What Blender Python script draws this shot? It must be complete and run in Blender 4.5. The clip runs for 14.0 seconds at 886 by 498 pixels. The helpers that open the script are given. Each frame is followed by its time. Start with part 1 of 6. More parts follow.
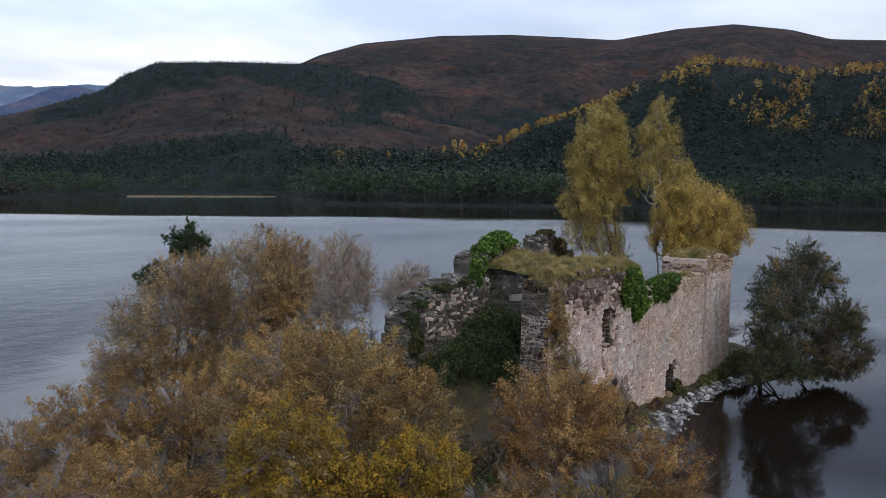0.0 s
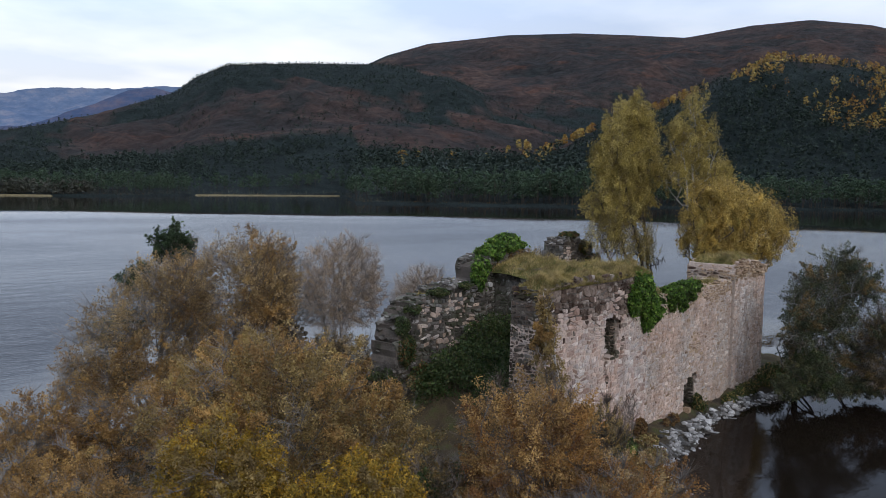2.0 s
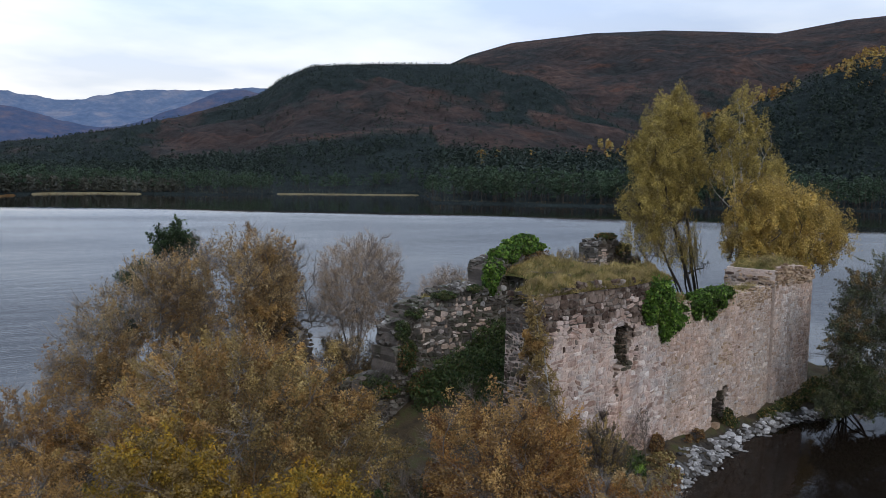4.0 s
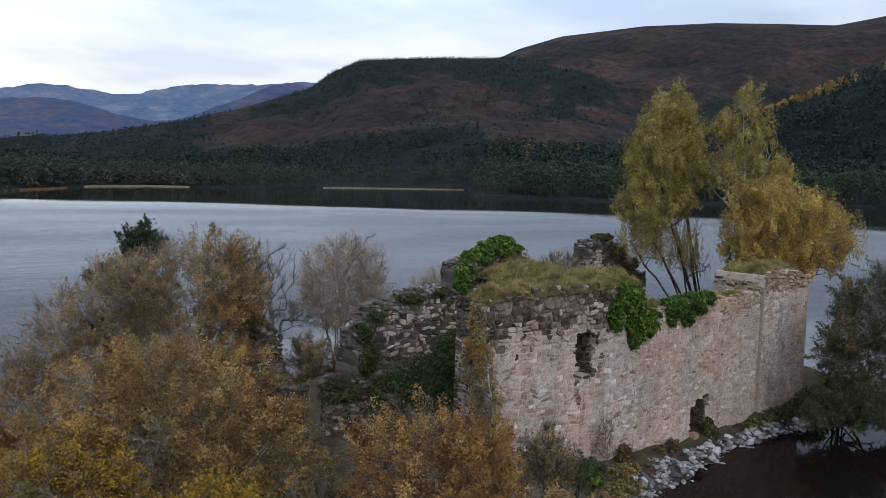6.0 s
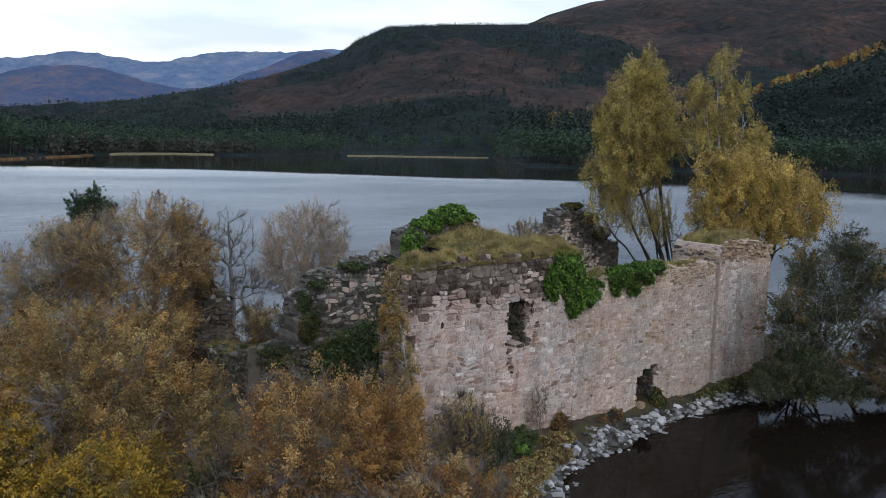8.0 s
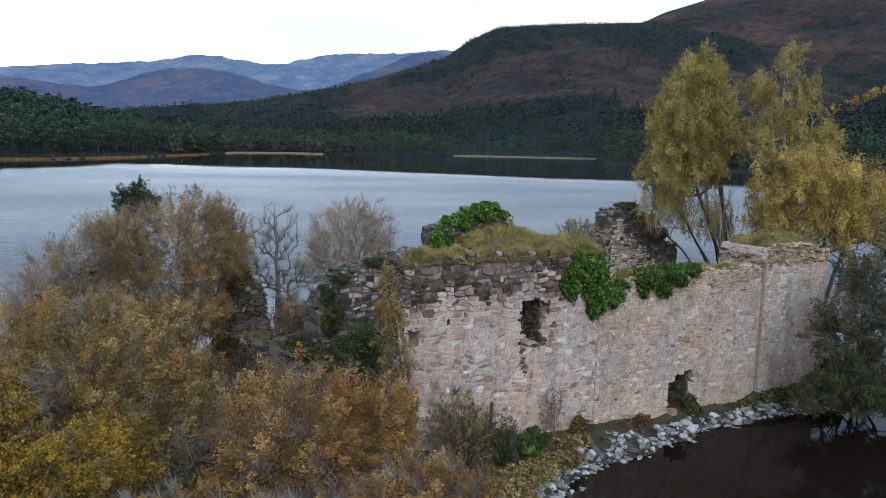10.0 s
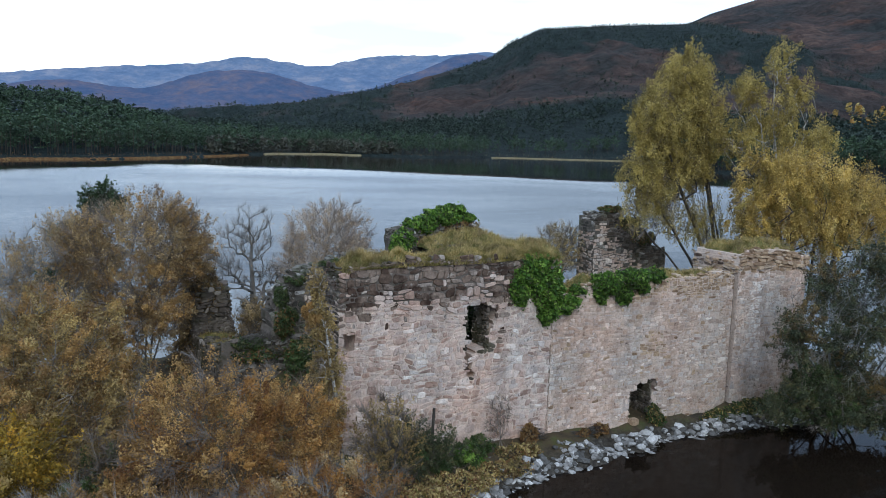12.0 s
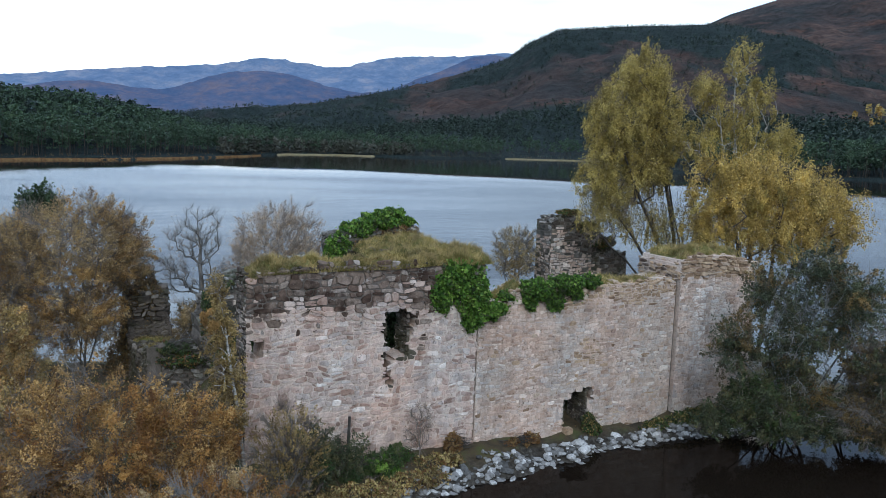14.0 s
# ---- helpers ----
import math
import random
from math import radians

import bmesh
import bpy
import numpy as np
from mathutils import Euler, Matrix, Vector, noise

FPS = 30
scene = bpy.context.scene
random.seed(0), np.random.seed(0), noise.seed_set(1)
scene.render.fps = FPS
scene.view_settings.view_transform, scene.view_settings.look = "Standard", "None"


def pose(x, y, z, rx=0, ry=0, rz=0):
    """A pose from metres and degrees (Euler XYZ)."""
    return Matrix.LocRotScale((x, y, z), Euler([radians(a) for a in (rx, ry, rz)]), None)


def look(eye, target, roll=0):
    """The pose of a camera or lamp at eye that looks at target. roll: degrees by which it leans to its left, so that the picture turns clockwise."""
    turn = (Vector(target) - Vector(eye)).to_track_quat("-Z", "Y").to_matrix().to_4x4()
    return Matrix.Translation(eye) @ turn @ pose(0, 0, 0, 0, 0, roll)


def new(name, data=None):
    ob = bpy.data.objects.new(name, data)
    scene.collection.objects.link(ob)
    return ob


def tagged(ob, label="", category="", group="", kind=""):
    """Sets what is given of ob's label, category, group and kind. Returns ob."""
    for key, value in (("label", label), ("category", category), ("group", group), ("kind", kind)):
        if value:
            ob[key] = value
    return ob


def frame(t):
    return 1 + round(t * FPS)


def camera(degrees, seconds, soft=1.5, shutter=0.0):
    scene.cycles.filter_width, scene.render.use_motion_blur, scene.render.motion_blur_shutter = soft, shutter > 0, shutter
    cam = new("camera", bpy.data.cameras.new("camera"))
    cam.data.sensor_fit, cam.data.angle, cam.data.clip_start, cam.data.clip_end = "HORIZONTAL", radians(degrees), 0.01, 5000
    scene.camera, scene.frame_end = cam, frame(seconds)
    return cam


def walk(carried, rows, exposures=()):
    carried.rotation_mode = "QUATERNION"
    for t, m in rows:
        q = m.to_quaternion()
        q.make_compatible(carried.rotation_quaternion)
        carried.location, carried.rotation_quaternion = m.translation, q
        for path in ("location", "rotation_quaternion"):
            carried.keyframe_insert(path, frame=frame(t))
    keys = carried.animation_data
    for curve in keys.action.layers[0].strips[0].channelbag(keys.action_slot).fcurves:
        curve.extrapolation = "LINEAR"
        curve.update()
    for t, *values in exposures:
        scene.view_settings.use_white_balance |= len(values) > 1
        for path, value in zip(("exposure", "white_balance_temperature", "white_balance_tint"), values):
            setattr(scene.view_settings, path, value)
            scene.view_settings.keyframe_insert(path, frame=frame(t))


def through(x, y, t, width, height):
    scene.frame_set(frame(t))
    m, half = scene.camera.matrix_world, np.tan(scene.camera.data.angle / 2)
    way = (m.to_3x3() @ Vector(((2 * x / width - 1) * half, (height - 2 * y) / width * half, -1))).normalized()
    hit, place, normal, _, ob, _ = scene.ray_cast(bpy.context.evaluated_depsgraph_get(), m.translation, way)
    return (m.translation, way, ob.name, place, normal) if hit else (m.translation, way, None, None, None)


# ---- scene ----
cam = camera(54.9, 14.0, soft=0.85)
METRES, EYE, TILT, LEAN, TURN = 28.0, 12.5, -4.17, -1.0, -54.2
ROWS = [
    (0.0, 0.0, 0.0, 0.0, -0.0, -0.0, 0.0),
    (0.5, 0.031, 0.023, 0.0024, 1.41, -0.0, -0.11),
    (1.0, 0.0612, 0.0453, 0.0046, 2.75, -0.02, -0.23),
    (1.5, 0.0912, 0.0674, 0.0061, 3.86, -0.04, -0.4),
    (2.0, 0.1219, 0.0899, 0.0061, 4.41, -0.03, -0.5),
    (2.5, 0.1525, 0.1122, 0.0059, 5.47, -0.05, -0.62),
    (3.0, 0.1823, 0.1336, 0.0057, 6.78, -0.07, -0.72),
    (3.5, 0.2118, 0.1538, 0.0075, 8.38, -0.1, -0.89),
    (6.0, 0.3696, 0.2236, 0.0264, 13.14, -0.59, -1.6),
    (6.5, 0.4038, 0.2327, 0.0302, 13.07, -1.3, -1.68),
    (7.0, 0.4385, 0.2404, 0.0322, 13.22, -2.18, -1.76),
    (9.5, 0.6055, 0.2922, 0.0285, 20.35, -2.96, -2.37),
    (10.0, 0.6372, 0.3072, 0.0296, 22.4, -3.02, -2.53),
    (10.5, 0.6678, 0.3245, 0.0309, 24.29, -3.07, -2.71),
    (11.0, 0.6972, 0.3434, 0.0318, 25.37, -3.09, -2.84),
    (11.5, 0.7261, 0.3627, 0.034, 25.36, -3.07, -2.91),
    (12.0, 0.7555, 0.3825, 0.0371, 25.21, -3.03, -2.96),
    (12.5, 0.7849, 0.4025, 0.0405, 25.68, -3.03, -3.03),
    (13.0, 0.814, 0.4232, 0.0432, 26.34, -3.04, -3.05),
    (13.5, 0.8422, 0.4444, 0.046, 26.51, -3.04, -3.1),
    (14.0, 0.8702, 0.4658, 0.0491, 26.43, -3.03, -3.14),
]
EXPOSURES = [(0.0, -0.30, 6850, 12), (3.5, -0.34, 6780, 11), (6.0, -0.38, 6680, 10), (7.0, -0.39, 6640, 9), (9.5, 0.0, 6420, 6), (14.0, 0.07, 6080, 3)]
walk(cam, [(t, pose(0, 0, EYE, TILT, LEAN, TURN) @ pose(METRES * x, METRES * y, METRES * z, 90 + pitch, roll, yaw)) for t, x, y, z, yaw, pitch, roll in ROWS], EXPOSURES)

# ---- world and light ----
SUN_DIR = Vector((-0.35, -0.80, 0.62)).normalized()
world = bpy.data.worlds.new("overcast_sky")
scene.world = world
world.use_nodes = True
wn = world.node_tree.nodes
wl = world.node_tree.links
wn.clear()


def wnode(kind, **inputs):
    n = wn.new(kind)
    for k, v in inputs.items():
        n.inputs[k.replace("_", " ")].default_value = v
    return n


sky = wn.new("ShaderNodeTexSky")
sky.sky_type = "NISHITA"
sky.sun_disc = False
sky.sun_elevation = math.asin(SUN_DIR.z)
sky.sun_rotation = math.atan2(SUN_DIR.x, SUN_DIR.y)
sky.air_density, sky.dust_density = 1.0, 2.0
sky_dim = wn.new("ShaderNodeVectorMath")
sky_dim.operation = "SCALE"
sky_dim.inputs["Scale"].default_value = 0.07
wl.new(sky.outputs[0], sky_dim.inputs[0])
tc = wn.new("ShaderNodeTexCoord")
sep = wn.new("ShaderNodeSeparateXYZ")
wl.new(tc.outputs["Generated"], sep.inputs[0])


def wmath(op, a, b):
    n = wn.new("ShaderNodeMath")
    n.operation = op
    for i, v in enumerate((a, b)):
        if v is None:
            continue
        if isinstance(v, (int, float)):
            n.inputs[i].default_value = v
        else:
            wl.new(v, n.inputs[i])
    return n.outputs[0]


zz = wmath("ADD", wmath("MAXIMUM", sep.outputs[2], 0.0), 0.10)
comb = wn.new("ShaderNodeCombineXYZ")
wl.new(wmath("DIVIDE", sep.outputs[0], zz), comb.inputs[0])
wl.new(wmath("DIVIDE", sep.outputs[1], zz), comb.inputs[1])
cn = wnode("ShaderNodeTexNoise", Scale=0.75, Detail=6.0, Roughness=0.5)
wl.new(comb.outputs[0], cn.inputs["Vector"])
# cloud deck: bright and thin near the horizon, blue-grey overhead
deck = wn.new("ShaderNodeValToRGB")
deck.color_ramp.elements[0].position, deck.color_ramp.elements[0].color = 0.0, (1.24, 1.23, 1.20, 1)
deck.color_ramp.elements[1].position, deck.color_ramp.elements[1].color = 1.0, (0.86, 1.00, 1.28, 1)
for p, c in ((0.10, (1.17, 1.20, 1.22)), (0.20, (1.05, 1.24, 1.53)), (0.40, (0.95, 1.18, 1.58))):
    e = deck.color_ramp.elements.new(p)
    e.color = (*c, 1)
wl.new(sep.outputs[2], deck.inputs[0])
grey = wn.new("ShaderNodeMix")
grey.data_type = "RGBA"
grey.blend_type = "MULTIPLY"
streak = wn.new("ShaderNodeValToRGB")
streak.color_ramp.elements[0].position, streak.color_ramp.elements[0].color = 0.40, (1.04, 1.03, 1.02, 1)
streak.color_ramp.elements[1].position, streak.color_ramp.elements[1].color = 0.62, (0.72, 0.78, 0.88, 1)
wl.new(cn.outputs["Fac"], streak.inputs[0])
grey.inputs[0].default_value = 1.0
# the cloud is thinner and brighter towards the north
north = wmath("ADD", wmath("MULTIPLY", sep.outputs[0], 0.17), wmath("MULTIPLY", sep.outputs[1], 0.985))
thin = wmath("ADD", wmath("MULTIPLY", wmath("MAXIMUM", wmath("SUBTRACT", north, 0.62), 0.0), 0.8), 1.0)
veil = wn.new("ShaderNodeVectorMath")
veil.operation = "SCALE"
wl.new(deck.outputs[0], veil.inputs[0])
wl.new(thin, veil.inputs["Scale"])
wl.new(veil.outputs[0], grey.inputs[6])
wl.new(streak.outputs[0], grey.inputs[7])
both = wn.new("ShaderNodeMix")
both.data_type = "RGBA"
both.inputs[0].default_value = 0.88
wl.new(sky_dim.outputs[0], both.inputs[6])
wl.new(grey.outputs[2], both.inputs[7])
bg = wnode("ShaderNodeBackground", Strength=1.0)
wl.new(both.outputs[2], bg.inputs[0])
wl.new(bg.outputs[0], wn.new("ShaderNodeOutputWorld").inputs[0])

sun = new("sun", bpy.data.lights.new("sun", "SUN"))
sun.data.energy, sun.data.angle, sun.data.color = 1.2, radians(25), (1.0, 0.97, 0.93)
sun.matrix_world = look(SUN_DIR * 100, (0, 0, 0))

# ---- materials ----
class Nodes:
    """A small builder round one node material."""

    def __init__(self, name):
        self.m = bpy.data.materials.new(name)
        self.m.use_nodes = True
        self.t = self.m.node_tree
        self.b = self.t.nodes["Principled BSDF"]

    def add(self, kind, **inputs):
        n = self.t.nodes.new(kind)
        for k, v in inputs.items():
            self.put(n.inputs[k.replace("_", " ")], v)
        return n

    def put(self, socket, v):
        if isinstance(v, bpy.types.NodeSocket):
            self.t.links.new(v, socket)
        else:
            socket.default_value = (*v, 1) if socket.type == "RGBA" and len(v) == 3 else v

    def pos(self, sx=1, sy=1, sz=1):
        g = self.add("ShaderNodeNewGeometry")
        v = self.t.nodes.new("ShaderNodeVectorMath")
        v.operation = "MULTIPLY"
        self.put(v.inputs[0], g.outputs["Position"])
        v.inputs[1].default_value = (sx, sy, sz)
        return v.outputs[0]

    def noise(self, scale, detail=4.0, rough=0.55, vec=None):
        return self.add("ShaderNodeTexNoise", Vector=vec or self.pos(), Scale=scale, Detail=detail, Roughness=rough).outputs["Fac"]

    def math(self, op, a, b=0.0):
        n = self.t.nodes.new("ShaderNodeMath")
        n.operation = op
        self.put(n.inputs[0], a)
        self.put(n.inputs[1], b)
        return n.outputs[0]

    def ramp(self, fac, *stops):
        n = self.t.nodes.new("ShaderNodeValToRGB")
        el = n.color_ramp.elements
        while len(el) < len(stops):
            el.new(0.5)
        for e, (p, c) in zip(el, stops):
            e.position, e.color = p, (*c, 1) if len(c) == 3 else c
        self.put(n.inputs[0], fac)
        return n.outputs[0]

    def mix(self, fac, a, b, blend="MIX"):
        n = self.t.nodes.new("ShaderNodeMix")
        n.data_type, n.blend_type = "RGBA", blend
        for s, v in ((0, fac), (6, a), (7, b)):
            if not isinstance(v, bpy.types.NodeSocket) and s and len(v) == 3:
                v = (*v, 1)
            self.put(n.inputs[s], v)
        return n.outputs[2]

    def rand(self):
        """One number a piece, whether it is an object of its own or an island of a joined mesh."""
        o = self.add("ShaderNodeObjectInfo").outputs["Random"]
        i = self.add("ShaderNodeNewGeometry").outputs["Random Per Island"]
        return self.math("FRACT", self.math("ADD", o, i))

    def done(self, colour, rough=0.8, bump=None, dist=0.02, strength=0.6, spec=0.3):
        self.put(self.b.inputs["Base Color"], colour)
        self.put(self.b.inputs["Roughness"], rough)
        self.b.inputs["Specular IOR Level"].default_value = spec
        if bump is not None:
            n = self.add("ShaderNodeBump", Height=bump, Strength=strength, Distance=dist)
            self.put(self.b.inputs["Normal"], n.outputs[0])
        return self.m


def stone_material(name, tones, stain, stain_at, lichen=0.0, grain=0.55, depth=0.65):
    n = Nodes(name)
    c = n.ramp(n.rand(), *tones)
    c = n.mix(0.65, c, n.ramp(n.noise(9.0, 6, 0.7), (0.30, (0.30, 0.28, 0.27)), (0.68, (1.45, 1.44, 1.42))), "MULTIPLY")
    wash = n.ramp(n.noise(grain, 6, 0.65), (stain_at, (0, 0, 0)), (stain_at + 0.14, (1, 1, 1)))
    c = n.mix(wash, c, n.mix(depth, c, stain))
    if lichen:
        l = n.ramp(n.noise(3.2, 4, 0.7), (0.60, (0, 0, 0)), (0.66, (1, 1, 1)))
        c = n.mix(n.math("MULTIPLY", l, lichen), c, (0.55, 0.54, 0.50))
    return n.done(c, 0.9, n.noise(28.0, 6, 0.65), 0.03, 0.7, 0.2)


def limewashed(name, lime, *tones):
    """Rubble under old lime: each stone keeps its own tone, the wash lies over it in worn patches, with runs and small pits."""
    n = Nodes(name)
    c = n.ramp(n.rand(), *[(i / (len(tones) - 1), t) for i, t in enumerate(tones)])
    c = n.mix(0.55, c, n.ramp(n.noise(7.0, 6, 0.72), (0.32, (0.45, 0.43, 0.42)), (0.66, (1.38, 1.36, 1.34))), "MULTIPLY")
    worn = n.ramp(n.noise(1.9, 7, 0.70), (0.44, (0.0, 0.0, 0.0)), (0.66, (0.55, 0.55, 0.55)))
    wash = n.mix(n.noise(0.9, 5, 0.6), lime, (lime[0] * 0.84, lime[1] * 0.72, lime[2] * 0.66))
    wash = n.mix(n.ramp(n.noise(0.45, 4, 0.6), (0.44, (0, 0, 0)), (0.60, (0.9, 0.9, 0.9))), wash, (0.82, 0.75, 0.69))
    c = n.mix(worn, c, wash)
    # broad pinkish and grey stretches of the face
    c = n.mix(0.6, c, n.ramp(n.noise(0.32, 4, 0.6), (0.38, (0.96, 1.0, 1.03)), (0.62, (1.12, 0.97, 0.90))), "MULTIPLY")
    run = n.ramp(n.noise(1.0, 5, 0.65, n.pos(1.0, 1.0, 0.14)), (0.34, (0.50, 0.45, 0.42)), (0.54, (1.06, 1.06, 1.06)))
    c = n.mix(0.40, c, run, "MULTIPLY")
    pit = n.ramp(n.noise(6.0, 3, 0.7), (0.30, (0.16, 0.125, 0.105)), (0.37, (1, 1, 1)))
    c = n.mix(0.85, c, pit, "MULTIPLY")
    return n.done(c, 0.92, n.noise(14.0, 8, 0.75), 0.05, 0.8, 0.15)


M_PALE = limewashed("limewashed_rubble", (0.72, 0.57, 0.48), (0.24, 0.165, 0.135), (0.52, 0.38, 0.32), (0.40, 0.35, 0.325), (0.64, 0.51, 0.44), (0.33, 0.215, 0.165), (0.55, 0.50, 0.475), (0.46, 0.33, 0.27), (0.80, 0.74, 0.69))
M_PALE_B = limewashed("grey_pointed_rubble", (0.72, 0.585, 0.49), (0.30, 0.225, 0.185), (0.50, 0.395, 0.325), (0.42, 0.375, 0.35), (0.64, 0.535, 0.46), (0.36, 0.255, 0.19), (0.56, 0.525, 0.50), (0.46, 0.345, 0.265), (0.78, 0.715, 0.655))
M_LIME = limewashed("white_lime_run", (0.82, 0.77, 0.72), (0.55, 0.49, 0.45), (0.70, 0.64, 0.60), (0.82, 0.78, 0.74))
M_MORTAR = limewashed("old_lime_mortar", (0.70, 0.58, 0.49), (0.46, 0.38, 0.32), (0.58, 0.48, 0.41))
M_DARK = stone_material("weathered_rubble", ((0.0, (0.075, 0.048, 0.036)), (0.2, (0.17, 0.125, 0.098)), (0.45, (0.29, 0.225, 0.185)), (0.65, (0.13, 0.085, 0.065)), (0.82, (0.31, 0.25, 0.21)), (1.0, (0.46, 0.40, 0.36))), (0.030, 0.016, 0.011), 0.46, 0.4, 1.1, 0.88)
# dark tones carry the shade of the inner walls as well as moss
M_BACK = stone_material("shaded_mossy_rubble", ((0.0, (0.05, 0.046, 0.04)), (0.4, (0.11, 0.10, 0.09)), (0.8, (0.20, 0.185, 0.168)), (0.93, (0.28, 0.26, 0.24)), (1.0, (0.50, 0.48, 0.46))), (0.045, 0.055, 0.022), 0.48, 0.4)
# mossy stump stone; on the reveals its dark tones stand for shade
M_STUMP = stone_material("mossy_stump_and_shaded_reveal_stone", ((0.0, (0.05, 0.042, 0.035)), (0.5, (0.105, 0.085, 0.07)), (0.9, (0.17, 0.145, 0.12)), (1.0, (0.28, 0.25, 0.22))), (0.05, 0.048, 0.02), 0.46, 0.2)
M_SHORE = stone_material("shore_stone", ((0.0, (0.07, 0.068, 0.066)), (0.35, (0.20, 0.196, 0.19)), (0.65, (0.36, 0.355, 0.35)), (1.0, (0.58, 0.575, 0.57))), (0.14, 0.12, 0.10), 0.58)
M_BROWNROCK = stone_material("red_brown_flags", ((0.0, (0.22, 0.145, 0.095)), (0.4, (0.40, 0.285, 0.19)), (0.8, (0.54, 0.40, 0.275)), (1.0, (0.46, 0.375, 0.30))), (0.16, 0.10, 0.065), 0.54, 0.2)


def mortar_material(name, a, b, dark):
    n = Nodes(name)
    c = n.mix(n.noise(1.3, 6, 0.65), a, b)
    c = n.mix(n.ramp(n.noise(0.8, 5, 0.7), (0.50, (0, 0, 0)), (0.72, (1, 1, 1))), c, dark)
    c = n.mix(0.4, c, n.ramp(n.noise(22.0, 4), (0.3, (0.5, 0.5, 0.5)), (0.7, (1.3, 1.3, 1.3))), "MULTIPLY")
    return n.done(c, 0.95, n.noise(18.0, 6, 0.7), 0.05, 0.8, 0.15)


M_CORE = mortar_material("earthy_wall_core", (0.12, 0.10, 0.085), (0.20, 0.17, 0.15), (0.055, 0.055, 0.035))


def leaf_material(name, *tones, through=0.2, patch=0.6, grain=1.1):
    """Leaves whose colour goes by the shoot (or far tree) that they grow on, with broad patches over the crown."""
    n = Nodes(name)
    tone = n.add("ShaderNodeAttribute")
    tone.attribute_name = "tone"
    k = len(tones) - 1
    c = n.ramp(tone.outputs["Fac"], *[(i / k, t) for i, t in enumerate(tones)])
    c = n.mix(patch, c, n.ramp(n.noise(grain, 4, 0.6), (0.36, (0.55, 0.55, 0.58)), (0.64, (1.40, 1.38, 1.30))), "MULTIPLY")
    n.done(c, 0.65, spec=0.25)
    tr = n.add("ShaderNodeBsdfTranslucent", Color=c)
    m = n.add("ShaderNodeMixShader")
    n.put(m.inputs[0], through)
    n.put(m.inputs[1], n.b.outputs[0])
    n.put(m.inputs[2], tr.outputs[0])
    n.put(n.t.nodes["Material Output"].inputs[0], m.outputs[0])
    return n.m


def bark_material(name, a, b, scale=6.0, stretch=0.25):
    n = Nodes(name)
    f = n.noise(scale, 5, 0.7, n.pos(1, 1, stretch))
    return n.done(n.ramp(f, (0.35, a), (0.65, b)), 0.9, f, 0.03, 0.7, 0.2)


B_WILLOW = bark_material("grey_willow_bark", (0.09, 0.083, 0.075), (0.22, 0.21, 0.20))
B_PALE = bark_material("lichen_grey_bark", (0.14, 0.14, 0.13), (0.36, 0.37, 0.36))
B_DARK = bark_material("dark_alder_bark", (0.035, 0.030, 0.026), (0.10, 0.09, 0.08))
B_BIRCH = bark_material("white_birch_bark", (0.16, 0.14, 0.12), (0.62, 0.60, 0.56), 3.0, 2.5)
B_TWIG = bark_material("brown_twigs", (0.11, 0.088, 0.074), (0.24, 0.20, 0.17), 2.0, 1.0)
B_TWIG_PALE = bark_material("pale_grey_twigs", (0.14, 0.125, 0.112), (0.31, 0.29, 0.27), 2.0, 1.0)

L_BROWN = leaf_material("orange_brown_leaves", (0.15, 0.086, 0.040), (0.29, 0.172, 0.068), (0.44, 0.265, 0.095), (0.56, 0.36, 0.14), through=0.25, patch=0.7, grain=0.6)
L_OLIVE = leaf_material("olive_brown_leaves", (0.135, 0.096, 0.046), (0.255, 0.18, 0.075), (0.39, 0.275, 0.105), (0.51, 0.38, 0.16), through=0.25, patch=0.7, grain=0.6)
L_YELLOW = leaf_material("yellow_green_leaves", (0.13, 0.092, 0.022), (0.26, 0.178, 0.030), (0.42, 0.265, 0.036), (0.56, 0.315, 0.04), patch=0.9, grain=0.8)
L_FADED = leaf_material("faded_buff_leaves", (0.17, 0.115, 0.058), (0.31, 0.212, 0.10), (0.45, 0.315, 0.15), (0.56, 0.42, 0.23), through=0.3, patch=0.6, grain=0.6)
L_RUST = leaf_material("rust_orange_leaves", (0.13, 0.062, 0.030), (0.26, 0.130, 0.050), (0.42, 0.215, 0.066), (0.46, 0.27, 0.09), through=0.25, patch=0.7, grain=0.6)
L_BIRCH = leaf_material("yellow_birch_leaves", (0.19, 0.15, 0.05), (0.32, 0.25, 0.075), (0.43, 0.335, 0.10), (0.50, 0.40, 0.15), patch=0.95)
L_GOLD = leaf_material("golden_birch_leaves", (0.26, 0.185, 0.052), (0.43, 0.305, 0.082), (0.57, 0.40, 0.115), (0.64, 0.49, 0.18), patch=0.9)
L_GREEN = leaf_material("dark_alder_leaves", (0.020, 0.036, 0.018), (0.040, 0.068, 0.030), (0.065, 0.098, 0.042))
L_GREYGREEN = leaf_material("dull_green_leaves", (0.034, 0.044, 0.025), (0.064, 0.078, 0.042), (0.105, 0.115, 0.058), (0.14, 0.115, 0.05))
L_ALDERBROWN = leaf_material("fading_brown_alder_leaves", (0.055, 0.048, 0.030), (0.12, 0.090, 0.045), (0.20, 0.135, 0.055), (0.27, 0.18, 0.07), patch=0.7)
L_IVY = leaf_material("glossy_ivy_leaves", (0.030, 0.072, 0.012), (0.07, 0.15, 0.022), (0.13, 0.235, 0.036), (0.24, 0.35, 0.07), through=0.2, patch=0.6)
